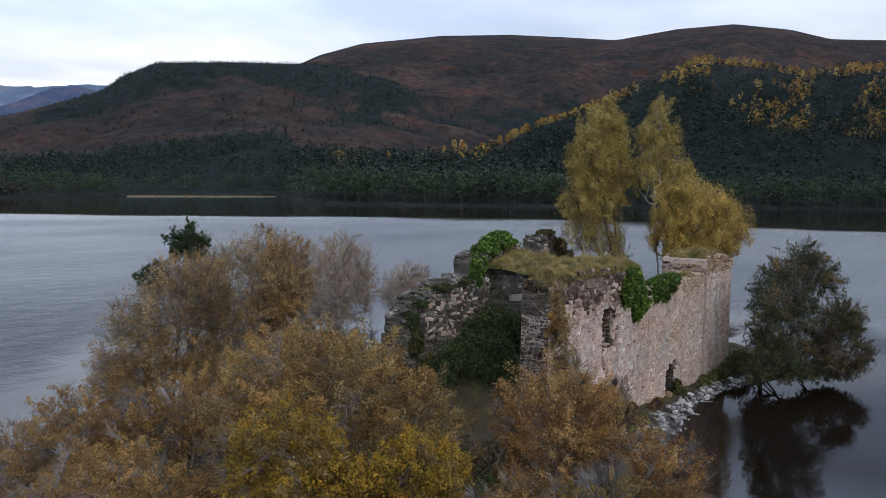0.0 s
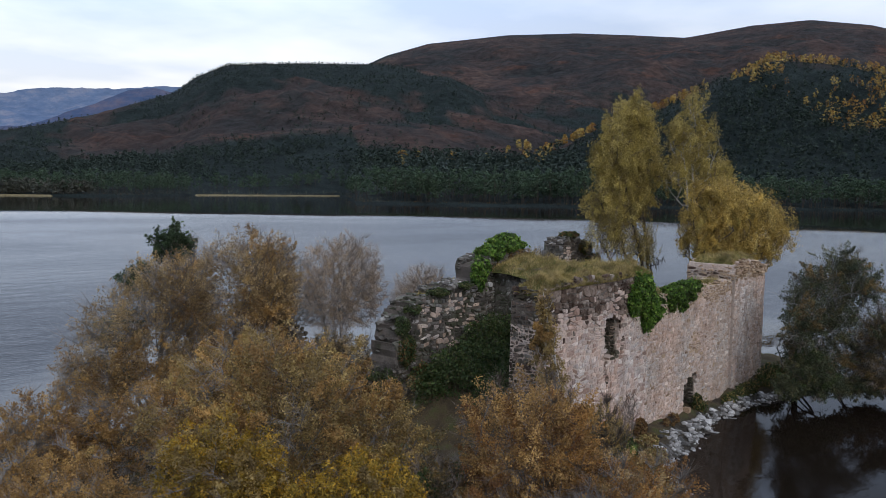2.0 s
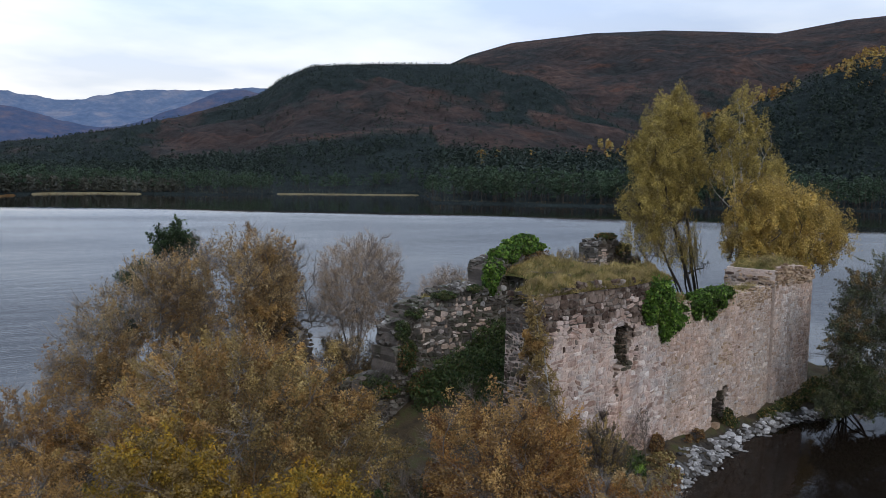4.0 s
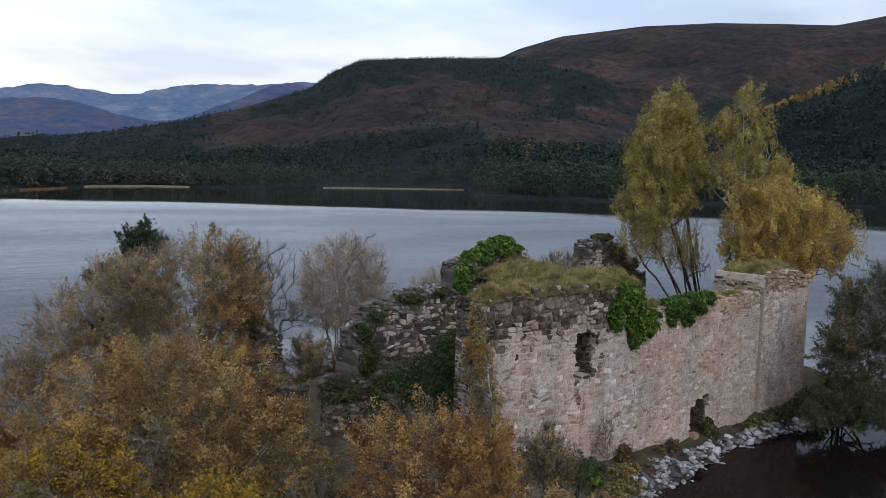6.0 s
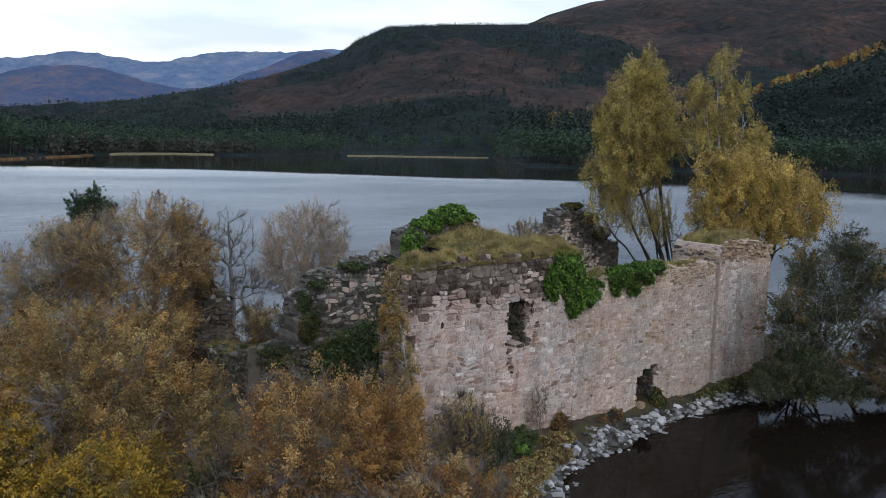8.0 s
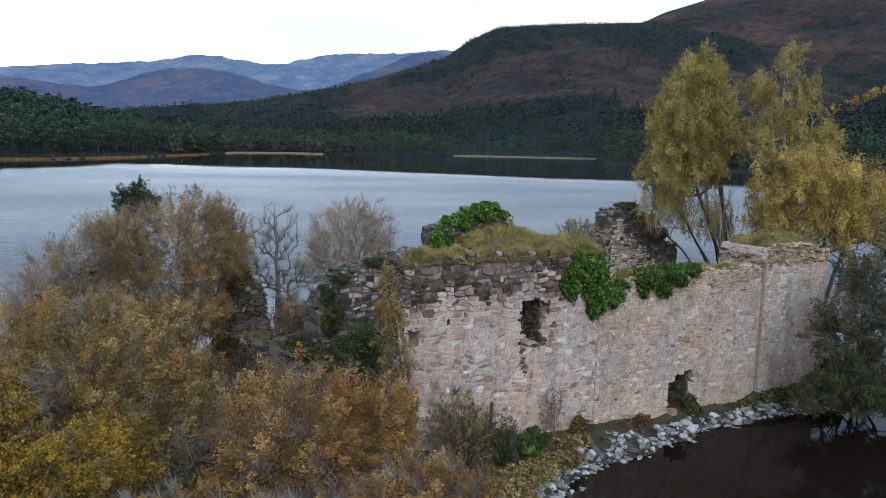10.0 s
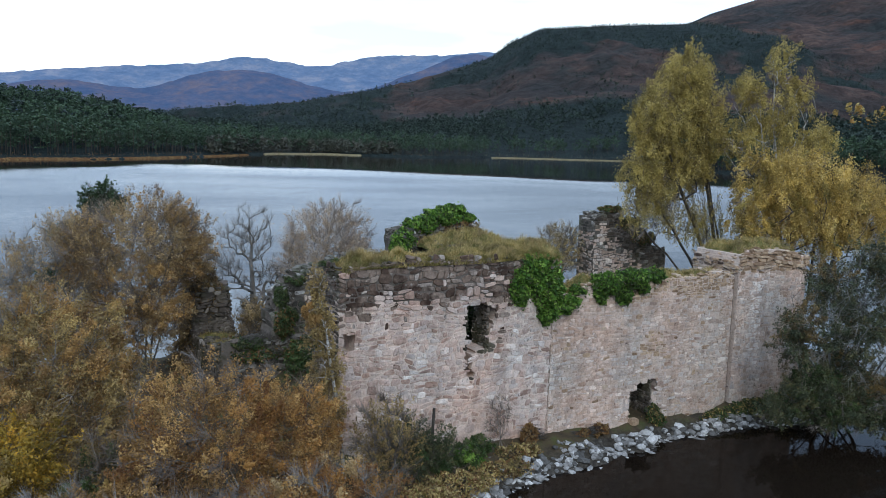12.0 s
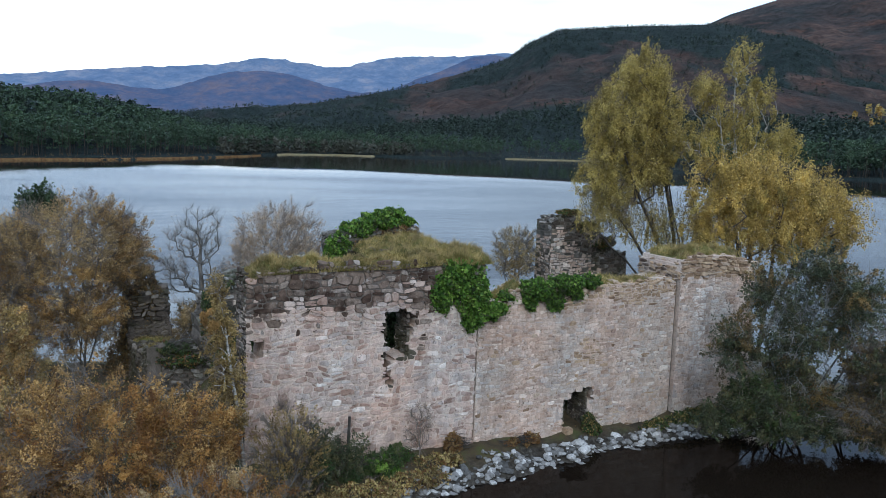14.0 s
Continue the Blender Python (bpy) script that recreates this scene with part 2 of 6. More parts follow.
L_BRAMBLE = leaf_material("dark_bramble_leaves", (0.022, 0.042, 0.014), (0.042, 0.072, 0.022), (0.070, 0.10, 0.030), (0.10, 0.105, 0.04), through=0.15)
L_GRASS = leaf_material("autumn_grass", (0.17, 0.145, 0.045), (0.28, 0.225, 0.08), (0.50, 0.39, 0.19), (0.36, 0.27, 0.12), through=0.25, patch=0.9)
L_REED = leaf_material("pale_reeds", (0.20, 0.165, 0.09), (0.29, 0.25, 0.15), (0.34, 0.30, 0.19), through=0.1)
L_DRY = leaf_material("rusty_dead_bracken", (0.13, 0.065, 0.03), (0.20, 0.11, 0.045), (0.28, 0.19, 0.085), through=0.2)
L_PINE = leaf_material("pine_needles", (0.026, 0.048, 0.030), (0.042, 0.073, 0.041), (0.064, 0.100, 0.053), through=0.05, patch=0.5, grain=0.05)
L_HILLPINE = leaf_material("far_pine_needles", (0.014, 0.025, 0.022), (0.022, 0.037, 0.029), (0.034, 0.051, 0.036), through=0.05, patch=0.5, grain=0.05)
L_FARBIRCH = leaf_material("far_yellow_crowns", (0.20, 0.085, 0.025), (0.36, 0.20, 0.045), (0.44, 0.30, 0.075), (0.50, 0.40, 0.14), through=0.1, grain=0.05)
L_FARGREY = leaf_material("far_bare_crowns", (0.050, 0.055, 0.042), (0.078, 0.082, 0.064), (0.10, 0.098, 0.08), through=0.05, grain=0.2)
L_TAN = leaf_material("tan_withered_leaves", (0.26, 0.18, 0.115), (0.42, 0.30, 0.19), (0.56, 0.42, 0.28), through=0.3)
B_TAN = bark_material("tan_young_twigs", (0.28, 0.235, 0.20), (0.46, 0.40, 0.35), 2.0, 1.0)
B_PINE = bark_material("pine_bark", (0.035, 0.030, 0.026), (0.095, 0.078, 0.064), 1.0, 0.3)


def ground_material():
    n = Nodes("leaf_litter_ground")
    c = n.ramp(n.noise(1.2, 6, 0.65), (0.30, (0.035, 0.030, 0.020)), (0.50, (0.085, 0.062, 0.035)), (0.66, (0.075, 0.085, 0.028)), (0.80, (0.12, 0.10, 0.045)))
    shingle = n.ramp(n.noise(6.0, 6, 0.7), (0.35, (0.022, 0.019, 0.016)), (0.55, (0.065, 0.056, 0.046)), (0.72, (0.15, 0.14, 0.125)))
    height = n.t.nodes.new("ShaderNodeSeparateXYZ")
    n.put(height.inputs[0], n.pos())
    c = n.mix(n.ramp(n.math("ADD", height.outputs[2], n.math("MULTIPLY", n.noise(1.5, 4), 0.5)), (0.55, (1, 1, 1)), (0.85, (0, 0, 0))), c, shingle)
    return n.done(c, 0.95, n.noise(9.0, 6, 0.7), 0.08, 0.9, 0.2)


def moss_material():
    n = Nodes("turf_and_moss")
    c = n.ramp(n.noise(2.2, 6, 0.65), (0.30, (0.055, 0.065, 0.020)), (0.50, (0.13, 0.125, 0.040)), (0.70, (0.22, 0.18, 0.075)))
    return n.done(c, 0.95, n.noise(14.0, 6, 0.7), 0.06, 0.9, 0.2)


def hill_material():
    n = Nodes("heather_moor")
    p = n.pos(1, 1, 2.5)
    big = n.noise(0.0042, 6, 0.62, p)
    c = n.ramp(big, (0.36, (0.028, 0.028, 0.028)), (0.48, (0.042, 0.034, 0.032)), (0.58, (0.066, 0.044, 0.038)), (0.72, (0.098, 0.064, 0.051)))
    c = n.mix(n.ramp(n.noise(0.012, 6, 0.7), (0.50, (0, 0, 0)), (0.62, (0.8, 0.8, 0.8))), c, (0.026, 0.031, 0.031))
    rust = n.ramp(n.noise(0.007, 5, 0.7, n.pos(1, 1, 3.5)), (0.56, (0, 0, 0)), (0.66, (0.75, 0.75, 0.75)))
    c = n.mix(rust, c, (0.092, 0.045, 0.031))
    wood = n.add("ShaderNodeAttribute")
    wood.attribute_name = "wooded"
    c = n.mix(n.ramp(n.math("ADD", wood.outputs["Fac"], n.math("MULTIPLY", n.noise(0.02, 5, 0.7), 0.5)), (0.72, (0, 0, 0)), (0.90, (1, 1, 1))), c, (0.018, 0.027, 0.026))
    c = n.mix(0.75, c, n.ramp(n.noise(0.05, 6, 0.75), (0.34, (0.35, 0.36, 0.38)), (0.66, (1.65, 1.6, 1.55))), "MULTIPLY")
    scree = n.ramp(n.noise(0.02, 7, 0.75, n.pos(1, 1, 5)), (0.70, (0, 0, 0)), (0.74, (1, 1, 1)))
    c = n.mix(n.math("MULTIPLY", scree, 0.5), c, (0.18, 0.16, 0.155))
    return n.done(c, 0.95, n.noise(0.05, 6, 0.75), 9.0, 1.0, 0.1)


# air haze lies in the blue base colour; emission stands in for airlight
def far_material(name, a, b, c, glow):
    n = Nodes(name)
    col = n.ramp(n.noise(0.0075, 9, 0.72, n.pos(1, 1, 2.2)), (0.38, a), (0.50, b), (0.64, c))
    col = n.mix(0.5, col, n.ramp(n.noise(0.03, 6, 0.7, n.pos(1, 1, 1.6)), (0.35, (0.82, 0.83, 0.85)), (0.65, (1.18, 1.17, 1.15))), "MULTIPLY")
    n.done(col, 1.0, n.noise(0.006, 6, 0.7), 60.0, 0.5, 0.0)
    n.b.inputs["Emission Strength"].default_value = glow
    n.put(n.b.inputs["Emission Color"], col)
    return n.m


def water_material():
    n = Nodes("peaty_loch_water")
    n.b.inputs["IOR"].default_value = 1.333
    far = n.noise(0.008, 3, 0.5, n.pos(1, 2.2, 1))
    ripple = n.noise(1.0, 3, 0.6, n.pos(1.7, 2.6, 1))
    wave = n.noise(0.30, 3, 0.5, n.pos(0.8, 1.3, 1))
    h = n.math("ADD", n.math("MULTIPLY", ripple, 0.40), wave)
    # the lee of the island and of the far shore lies calmer than the open loch
    ruffled = n.add("ShaderNodeAttribute")
    ruffled.attribute_name = "ruffled"
    f = ruffled.outputs["Fac"]
    patch = n.ramp(far, (0.40, (0.70, 0.70, 0.70)), (0.60, (1, 1, 1)))
    h = n.math("MULTIPLY", h, n.math("ADD", n.math("MULTIPLY", f, 0.9), 0.10))
    rough = n.math("ADD", n.math("MULTIPLY", n.math("MULTIPLY", f, patch), 0.17), 0.03)
    # wind-driven wavelets: their steeper faces are turned to the south-west
    lean = n.t.nodes.new("ShaderNodeVectorMath")
    lean.operation = "SCALE"
    lean.inputs[0].default_value = (-0.105, -0.115, 0.0)
    lee = n.add("ShaderNodeAttribute")
    lee.attribute_name = "lapping"
    n.put(lean.inputs["Scale"], n.math("ADD", n.math("MULTIPLY", f, patch), n.math("MULTIPLY", lee.outputs["Fac"], 0.35)))
    face = n.t.nodes.new("ShaderNodeVectorMath")
    face.operation = "ADD"
    n.put(face.inputs[0], lean.outputs[0])
    face.inputs[1].default_value = (0, 0, 1)
    tilt = n.t.nodes.new("ShaderNodeVectorMath")
    tilt.operation = "NORMALIZE"
    n.put(tilt.inputs[0], face.outputs[0])
    n.done((0.010, 0.007, 0.005), rough, spec=0.5)
    # specular is lowered over the sheltered water by the island
    n.put(n.b.inputs["Specular IOR Level"], n.math("SUBTRACT", 0.5, n.math("MULTIPLY", lee.outputs["Fac"], 0.36)))
    n.put(n.b.inputs["Normal"], n.add("ShaderNodeBump", Height=h, Strength=1.0, Distance=0.10, Normal=tilt.outputs[0]).outputs[0])
    return n.m


M_GROUND, M_TURF, M_HILL, M_WATER = ground_material(), moss_material(), hill_material(), water_material()
M_FAR = [far_material("haze_blue_distance", (0.070, 0.110, 0.19), (0.094, 0.134, 0.215), (0.155, 0.175, 0.235), 0.45), far_material("haze_blue_nearer_ridge", (0.046, 0.072, 0.135), (0.066, 0.082, 0.138), (0.108, 0.098, 0.130), 0.36)]

# ---- mesh helpers ----
def mesh_of(name, verts, faces, material, smooth=False):
    """A mesh from an array of places and an array of faces (all of one size) or a list of faces."""
    me = bpy.data.meshes.new(name)
    verts = np.asarray(verts, dtype=np.float32)
    if isinstance(faces, np.ndarray):
        k, n = faces.shape[1], len(faces)
        me.vertices.add(len(verts))
        me.vertices.foreach_set("co", verts.ravel())
        me.loops.add(n * k)
        me.loops.foreach_set("vertex_index", faces.astype(np.int32).ravel())
        me.polygons.add(n)
        me.polygons.foreach_set("loop_start", np.arange(0, n * k, k, dtype=np.int32))
        me.update(calc_edges=True)
        me.validate()
    else:
        me.from_pydata(verts.tolist(), [], faces)
    me.materials.append(material)
    if smooth:
        me.polygons.foreach_set("use_smooth", np.ones(len(me.polygons), dtype=bool))
    me.update()
    return me


def piece(name, verts, faces, material, parent=None, label="", smooth=False, kind=""):
    ob = new(name, mesh_of(name, verts, faces, material, smooth))
    if parent:
        ob.parent = parent
        ob.matrix_parent_inverse = parent.matrix_basis.inverted()
    return tagged(ob, label, kind=kind)


def leaves_of(name, V, F, material, owner, tone, label=""):
    """A mass of leaves, each with the tone of its shoot."""
    ob = piece(name, V, F, material, owner, label=label, kind="stuff")
    each = np.repeat(np.clip(tone, 0, 1), len(ob.data.vertices) // len(tone)).astype(np.float32)
    ob.data.attributes.new("tone", "FLOAT", "POINT").data.foreach_set("value", each)
    return ob


def thing(name, at, label, category, group="", kind=""):
    ob = new(name)
    ob.empty_display_size = 0.3
    ob.matrix_basis = Matrix.Translation(at)
    return tagged(ob, label, category, group, kind)


def part(name, bm, material, parent, label=""):
    me = bpy.data.meshes.new(name)
    bm.to_mesh(me)
    bm.free()
    me.materials.append(material)
    ob = new(name, me)
    ob.parent = parent
    ob.matrix_parent_inverse = parent.matrix_basis.inverted()
    return tagged(ob, label)


def smoothstep(a, b, x):
    u = np.clip((x - a) / (b - a), 0, 1)
    return u * u * (3 - 2 * u)


def wave_noise(x, y, scale, seed, octaves=4):
    """Smooth noise over arrays: sums of turned sines."""
    r = np.random.RandomState(seed)
    out = np.zeros_like(x, dtype=float)
    amp = 1.0
    for o in range(octaves):
        for _ in range(4):
            a = r.uniform(0, 2 * math.pi)
            k = 2 * math.pi / scale * r.uniform(0.6, 1.5) * 2 ** o
            out += amp * 0.5 * np.sin(k * (x * math.cos(a) + y * math.sin(a)) + r.uniform(0, 6.28))
        amp *= 0.5
    return out


# ---- far ground: one sheet with the lake basin, the woods' plain and the hills ----
SHORE_AZ = [-180, -90, -30, 0, 8, 14, 20, 31, 36, 40, 45.6, 46.8, 50, 55.6, 60, 67, 70, 72.5, 76.4, 80, 85.6, 95, 110, 140, 180]
SHORE_R = [420, 380, 500, 760, 760, 720, 650, 565, 555, 545, 540, 860, 820, 760, 650, 640, 600, 505, 420, 385, 350, 330, 340, 420, 420]
HEATHER_AZ = [-60, 0, 8.8, 11.8, 14.1, 17.4, 20.8, 24.7, 28, 31.6, 36.1, 41.3, 44.1, 47, 51, 56, 70]
HEATHER_EL = [4, 8.1, 9.0, 9.23, 9.90, 10.38, 10.20, 9.6, 9.82, 9.98, 9.86, 9.24, 8.4, 7.0, 5.5, 4.0, 0.5]
FRONT_AZ = [30, 36, 40, 44.1, 50, 54.3, 56.2, 57.5, 59.5, 62, 65, 70, 74, 78, 81]
FRONT_EL = [3.5, 5.5, 7.3, 7.85, 7.7, 7.4, 6.55, 5.5, 4.85, 4.0, 3.2, 2.2, 1.7, 1.2, 0.4]
KNOLL_AZ = [-60, 0, 8.8, 13.4, 16.3, 19.4, 22.8, 26, 29.7, 34, 40]
KNOLL_EL = [2, 6.8, 7.4, 7.2, 7.8, 8.1, 6.8, 5.2, 4.0, 2.0, 0.6]


def shore_r(az):
    return np.interp(az, SHORE_AZ, SHORE_R)


def ground_z(az, r):
    """Height of the far ground, by the direction in degrees and the distance from the walk's start."""
    x, y = r * np.cos(np.radians(az)), r * np.sin(np.radians(az))
    s = shore_r(az) + 5 * wave_noise(x, y, 90, 3)
    d = r - s
    z = np.where(d < 0, np.maximum(-3.5, d * 0.2), np.minimum(d * 0.10, 1.6) + np.clip(d - 30, 0, 520) * np.interp(az, [20, 60, 67, 76, 80], [0.085, 0.080, 0.030, 0.028, 0.035]))
    n1 = wave_noise(x, y, 420, 5) * 11 + wave_noise(x, y, 120, 6) * 4

    def ridge(el, at, base, back, bend):
        top = 12.5 + np.tan(np.radians(el)) * at
        u = np.clip((r - base) / (at - base), 0, 1)
        up = top * (0.55 * u ** bend + 0.45 * smoothstep(0, 1, u))
        rough = n1 * smoothstep(0.1, 0.5, u) * (1 - smoothstep(0.65, 0.92, u))
        down = 1 - 0.55 * smoothstep(at, at + back, r)
        return (up + rough) * down

    lake = z.copy()
    z = np.maximum(z, ridge(np.interp(az, HEATHER_AZ, HEATHER_EL), 2900, 1000, 1500, 1.1) * (az > -70) * (az < 72))
    z = np.maximum(z, ridge(np.interp(az, FRONT_AZ, FRONT_EL), 1900, 850, 700, 0.95) * (az > 30) * (az < 81))
    z = np.maximum(z, ridge(np.interp(az, KNOLL_AZ, KNOLL_EL), 1250, 800, 500, 0.9) * (az > -70) * (az < 40))
    left = smoothstep(70.5, 84, az) * (1 - smoothstep(150, 170, az))
    z = np.maximum(z, left * 21 * smoothstep(shore_r(az) + 5, shore_r(az) + 190, r) + np.where(d > 0, 1.0, -9))
    behind = smoothstep(110, 150, np.abs(az - 40))
    z = np.maximum(z, behind * 160 * smoothstep(600, 1800, r))
    return np.where(d < 0, lake, z)


def wooded(az, r):
    """How far the ground is under trees, 0 to 1."""
    x, y = r * np.cos(np.radians(az)), r * np.sin(np.radians(az))
    v = 0.5 * wave_noise(x, y, 420, 77) + 0.3 * wave_noise(x, y, 130, 78)
    near = np.minimum(shore_r(az), 600)
    plain = 1 - smoothstep(near + 430, near + 640, r + 60 * v)
    crest = smoothstep(41, 45, az) * smoothstep(1420, 1620, r) * (1 - smoothstep(58, 62, az))
    mid = (1 - smoothstep(44, 48, az)) * smoothstep(1150, 1300, r) * (1 - smoothstep(1750, 2000, r))
    knoll = (1 - smoothstep(27, 31, az)) * (1 - smoothstep(1250, 1350, r))
    bay = smoothstep(62, 65, az) * (1 - smoothstep(1650, 1850, r))
    return np.clip(0.24 + 0.55 * bay + 0.38 * v + 0.9 * plain + 0.8 * crest + 0.30 * mid + 0.25 * knoll - 0.5 * smoothstep(1900, 2100, r), 0, 1)


def build_far_ground():
    az = np.concatenate([np.arange(-180, -12, 4.0), np.arange(-12, 100, 0.4), np.arange(100, 180.1, 4.0)])
    r = np.concatenate([[60, 200, 300], np.geomspace(320, 4700, 150)])
    A, Rr = np.meshgrid(az, r)
    Z = ground_z(A, Rr)
    V = np.stack([Rr * np.cos(np.radians(A)), Rr * np.sin(np.radians(A)), Z], -1).reshape(-1, 3)
    na, nr = len(az), len(r)
    i, j = np.meshgrid(np.arange(na - 1), np.arange(nr - 1))
    a = (j * na + i).ravel()
    F = np.stack([a, a + 1, a + na + 1, a + na], -1)
    ob = piece("ground", V, F, M_HILL, label="heather moor, wooded hills and lake bed reaching the horizon", smooth=True, kind="structure")
    wood = ob.data.attributes.new("wooded", "FLOAT", "POINT")
    wood.data.foreach_set("value", wooded(A, Rr).ravel().astype(np.float32))
    return tagged(ob, category="ground")


build_far_ground()

# far mountains: a backdrop beyond the moor, air haze put into its blue glowing colour
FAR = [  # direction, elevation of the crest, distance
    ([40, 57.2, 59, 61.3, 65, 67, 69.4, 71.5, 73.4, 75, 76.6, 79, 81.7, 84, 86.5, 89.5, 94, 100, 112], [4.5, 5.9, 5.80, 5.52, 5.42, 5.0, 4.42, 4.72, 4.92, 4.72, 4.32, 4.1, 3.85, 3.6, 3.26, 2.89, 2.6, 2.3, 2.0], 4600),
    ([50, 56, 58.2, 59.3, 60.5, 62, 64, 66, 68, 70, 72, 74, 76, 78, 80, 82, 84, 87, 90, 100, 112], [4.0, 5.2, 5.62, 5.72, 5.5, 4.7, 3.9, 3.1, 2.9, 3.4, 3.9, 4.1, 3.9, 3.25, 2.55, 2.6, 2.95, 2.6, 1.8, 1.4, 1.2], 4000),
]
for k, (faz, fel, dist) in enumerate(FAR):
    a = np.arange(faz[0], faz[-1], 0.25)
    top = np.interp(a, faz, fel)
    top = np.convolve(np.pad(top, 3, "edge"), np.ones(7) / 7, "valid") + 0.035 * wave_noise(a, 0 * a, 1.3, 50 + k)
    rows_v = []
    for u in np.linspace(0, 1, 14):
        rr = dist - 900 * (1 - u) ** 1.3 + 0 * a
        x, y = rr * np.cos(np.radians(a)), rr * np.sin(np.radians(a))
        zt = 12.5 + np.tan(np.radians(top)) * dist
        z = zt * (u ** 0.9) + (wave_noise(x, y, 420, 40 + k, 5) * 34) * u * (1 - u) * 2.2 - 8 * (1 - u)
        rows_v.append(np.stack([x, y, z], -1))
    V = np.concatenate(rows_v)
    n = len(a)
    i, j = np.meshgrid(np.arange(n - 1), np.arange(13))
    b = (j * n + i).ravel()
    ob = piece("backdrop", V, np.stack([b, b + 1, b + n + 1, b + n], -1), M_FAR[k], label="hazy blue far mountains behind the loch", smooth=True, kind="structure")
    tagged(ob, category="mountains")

# ---- the island ----
OUTLINE = np.array([(37.3, 13.6), (40, 15.2), (44, 16.0), (49, 16.5), (54, 16.5), (57.5, 15.2), (62, 14), (67, 17), (70, 24), (66, 31), (58, 35), (52, 41), (45, 40.5), (40, 40.5), (34, 40), (27, 38), (19, 36), (12, 31), (10, 24), (12, 16), (18, 11.5), (26, 9), (33, 10)])


def inside_distance(x, y):
    """Metres from the shore, plus inside the island."""
    p, q = OUTLINE, np.roll(OUTLINE, -1, 0)
    best = np.full(x.shape, 1e9)
    odd = np.zeros(x.shape, dtype=bool)
    for (ax, ay), (bx, by) in zip(p, q):
        u = np.clip(((x - ax) * (bx - ax) + (y - ay) * (by - ay)) / ((bx - ax) ** 2 + (by - ay) ** 2), 0, 1)
        best = np.minimum(best, np.hypot(x - ax - u * (bx - ax), y - ay - u * (by - ay)))
        odd ^= ((ay > y) != (by > y)) & (x < (bx - ax) * (y - ay) / (by - ay + 1e-12) + ax)
    return np.where(odd, best, -best)


def island_z(x, y):
    x, y = np.asarray(x, float), np.asarray(y, float)
    d = inside_distance(x, y) + 0.25 * wave_noise(x, y, 3.5, 11)
    z = np.where(d > 0, 0.95 * (1 - np.exp(-d / 1.6)) + 0.05 * d, d * 0.45)
    z = z + 0.10 * wave_noise(x, y, 2.2, 12) * (d > 0)
    court = smoothstep(31.5, 34.5, x) * (1 - smoothstep(43, 46, x)) * smoothstep(18, 20, y) * (1 - smoothstep(25, 27, y))
    return np.maximum(z, -2.5) + court * 1.6


gx, gy = np.meshgrid(np.arange(4, 76, 0.4), np.arange(3, 48, 0.4))
gz = island_z(gx, gy)
n = gx.shape[1]
i, j = np.meshgrid(np.arange(n - 1), np.arange(gx.shape[0] - 1))
b = (j * n + i).ravel()
tagged(piece("island_ground", np.stack([gx, gy, gz], -1).reshape(-1, 3), np.stack([b, b + 1, b + n + 1, b + n], -1), M_GROUND, label="low island of leaf litter, moss and turf", smooth=True, kind="structure"), category="ground")


# ---- water: ruffled in the open, calm in the lee of the island and under the far shore ----
def build_water():
    az = np.concatenate([np.arange(-180, -12, 6.0), np.arange(-12, 100, 1.0), np.arange(100, 180.1, 6.0)])
    r = np.concatenate([np.arange(0.01, 90, 3.0), np.geomspace(92, 1500, 70)])
    A, Rr = np.meshgrid(az, r)
    X, Y = Rr * np.cos(np.radians(A)), Rr * np.sin(np.radians(A))
    edge = np.minimum(345, shore_r(A) - 75) + 12 * wave_noise(X, Y, 120, 91)
    f = (1 - smoothstep(edge - 75, edge + 35, Rr)) * smoothstep(3, 26, -inside_distance(X, Y) + 3 * wave_noise(X, Y, 18, 92))
    na = len(az)
    i, j = np.meshgrid(np.arange(na - 1), np.arange(len(r) - 1))
    a = (j * na + i).ravel()
    ob = piece("water", np.stack([X, Y, 0 * X], -1).reshape(-1, 3), np.stack([a, a + 1, a + na + 1, a + na], -1), M_WATER, label="calm dark peaty loch water with fine ripples", kind="structure")
    ob.data.attributes.new("ruffled", "FLOAT", "POINT").data.foreach_set("value", f.ravel().astype(np.float32))
    lap = smoothstep(34, 42, X) * (1 - smoothstep(19, 24, Y)) * (1 - smoothstep(12, 24, -inside_distance(X, Y)))
    ob.data.attributes.new("lapping", "FLOAT", "POINT").data.foreach_set("value", lap.ravel().astype(np.float32))
    tagged(ob, category="water")


build_water()


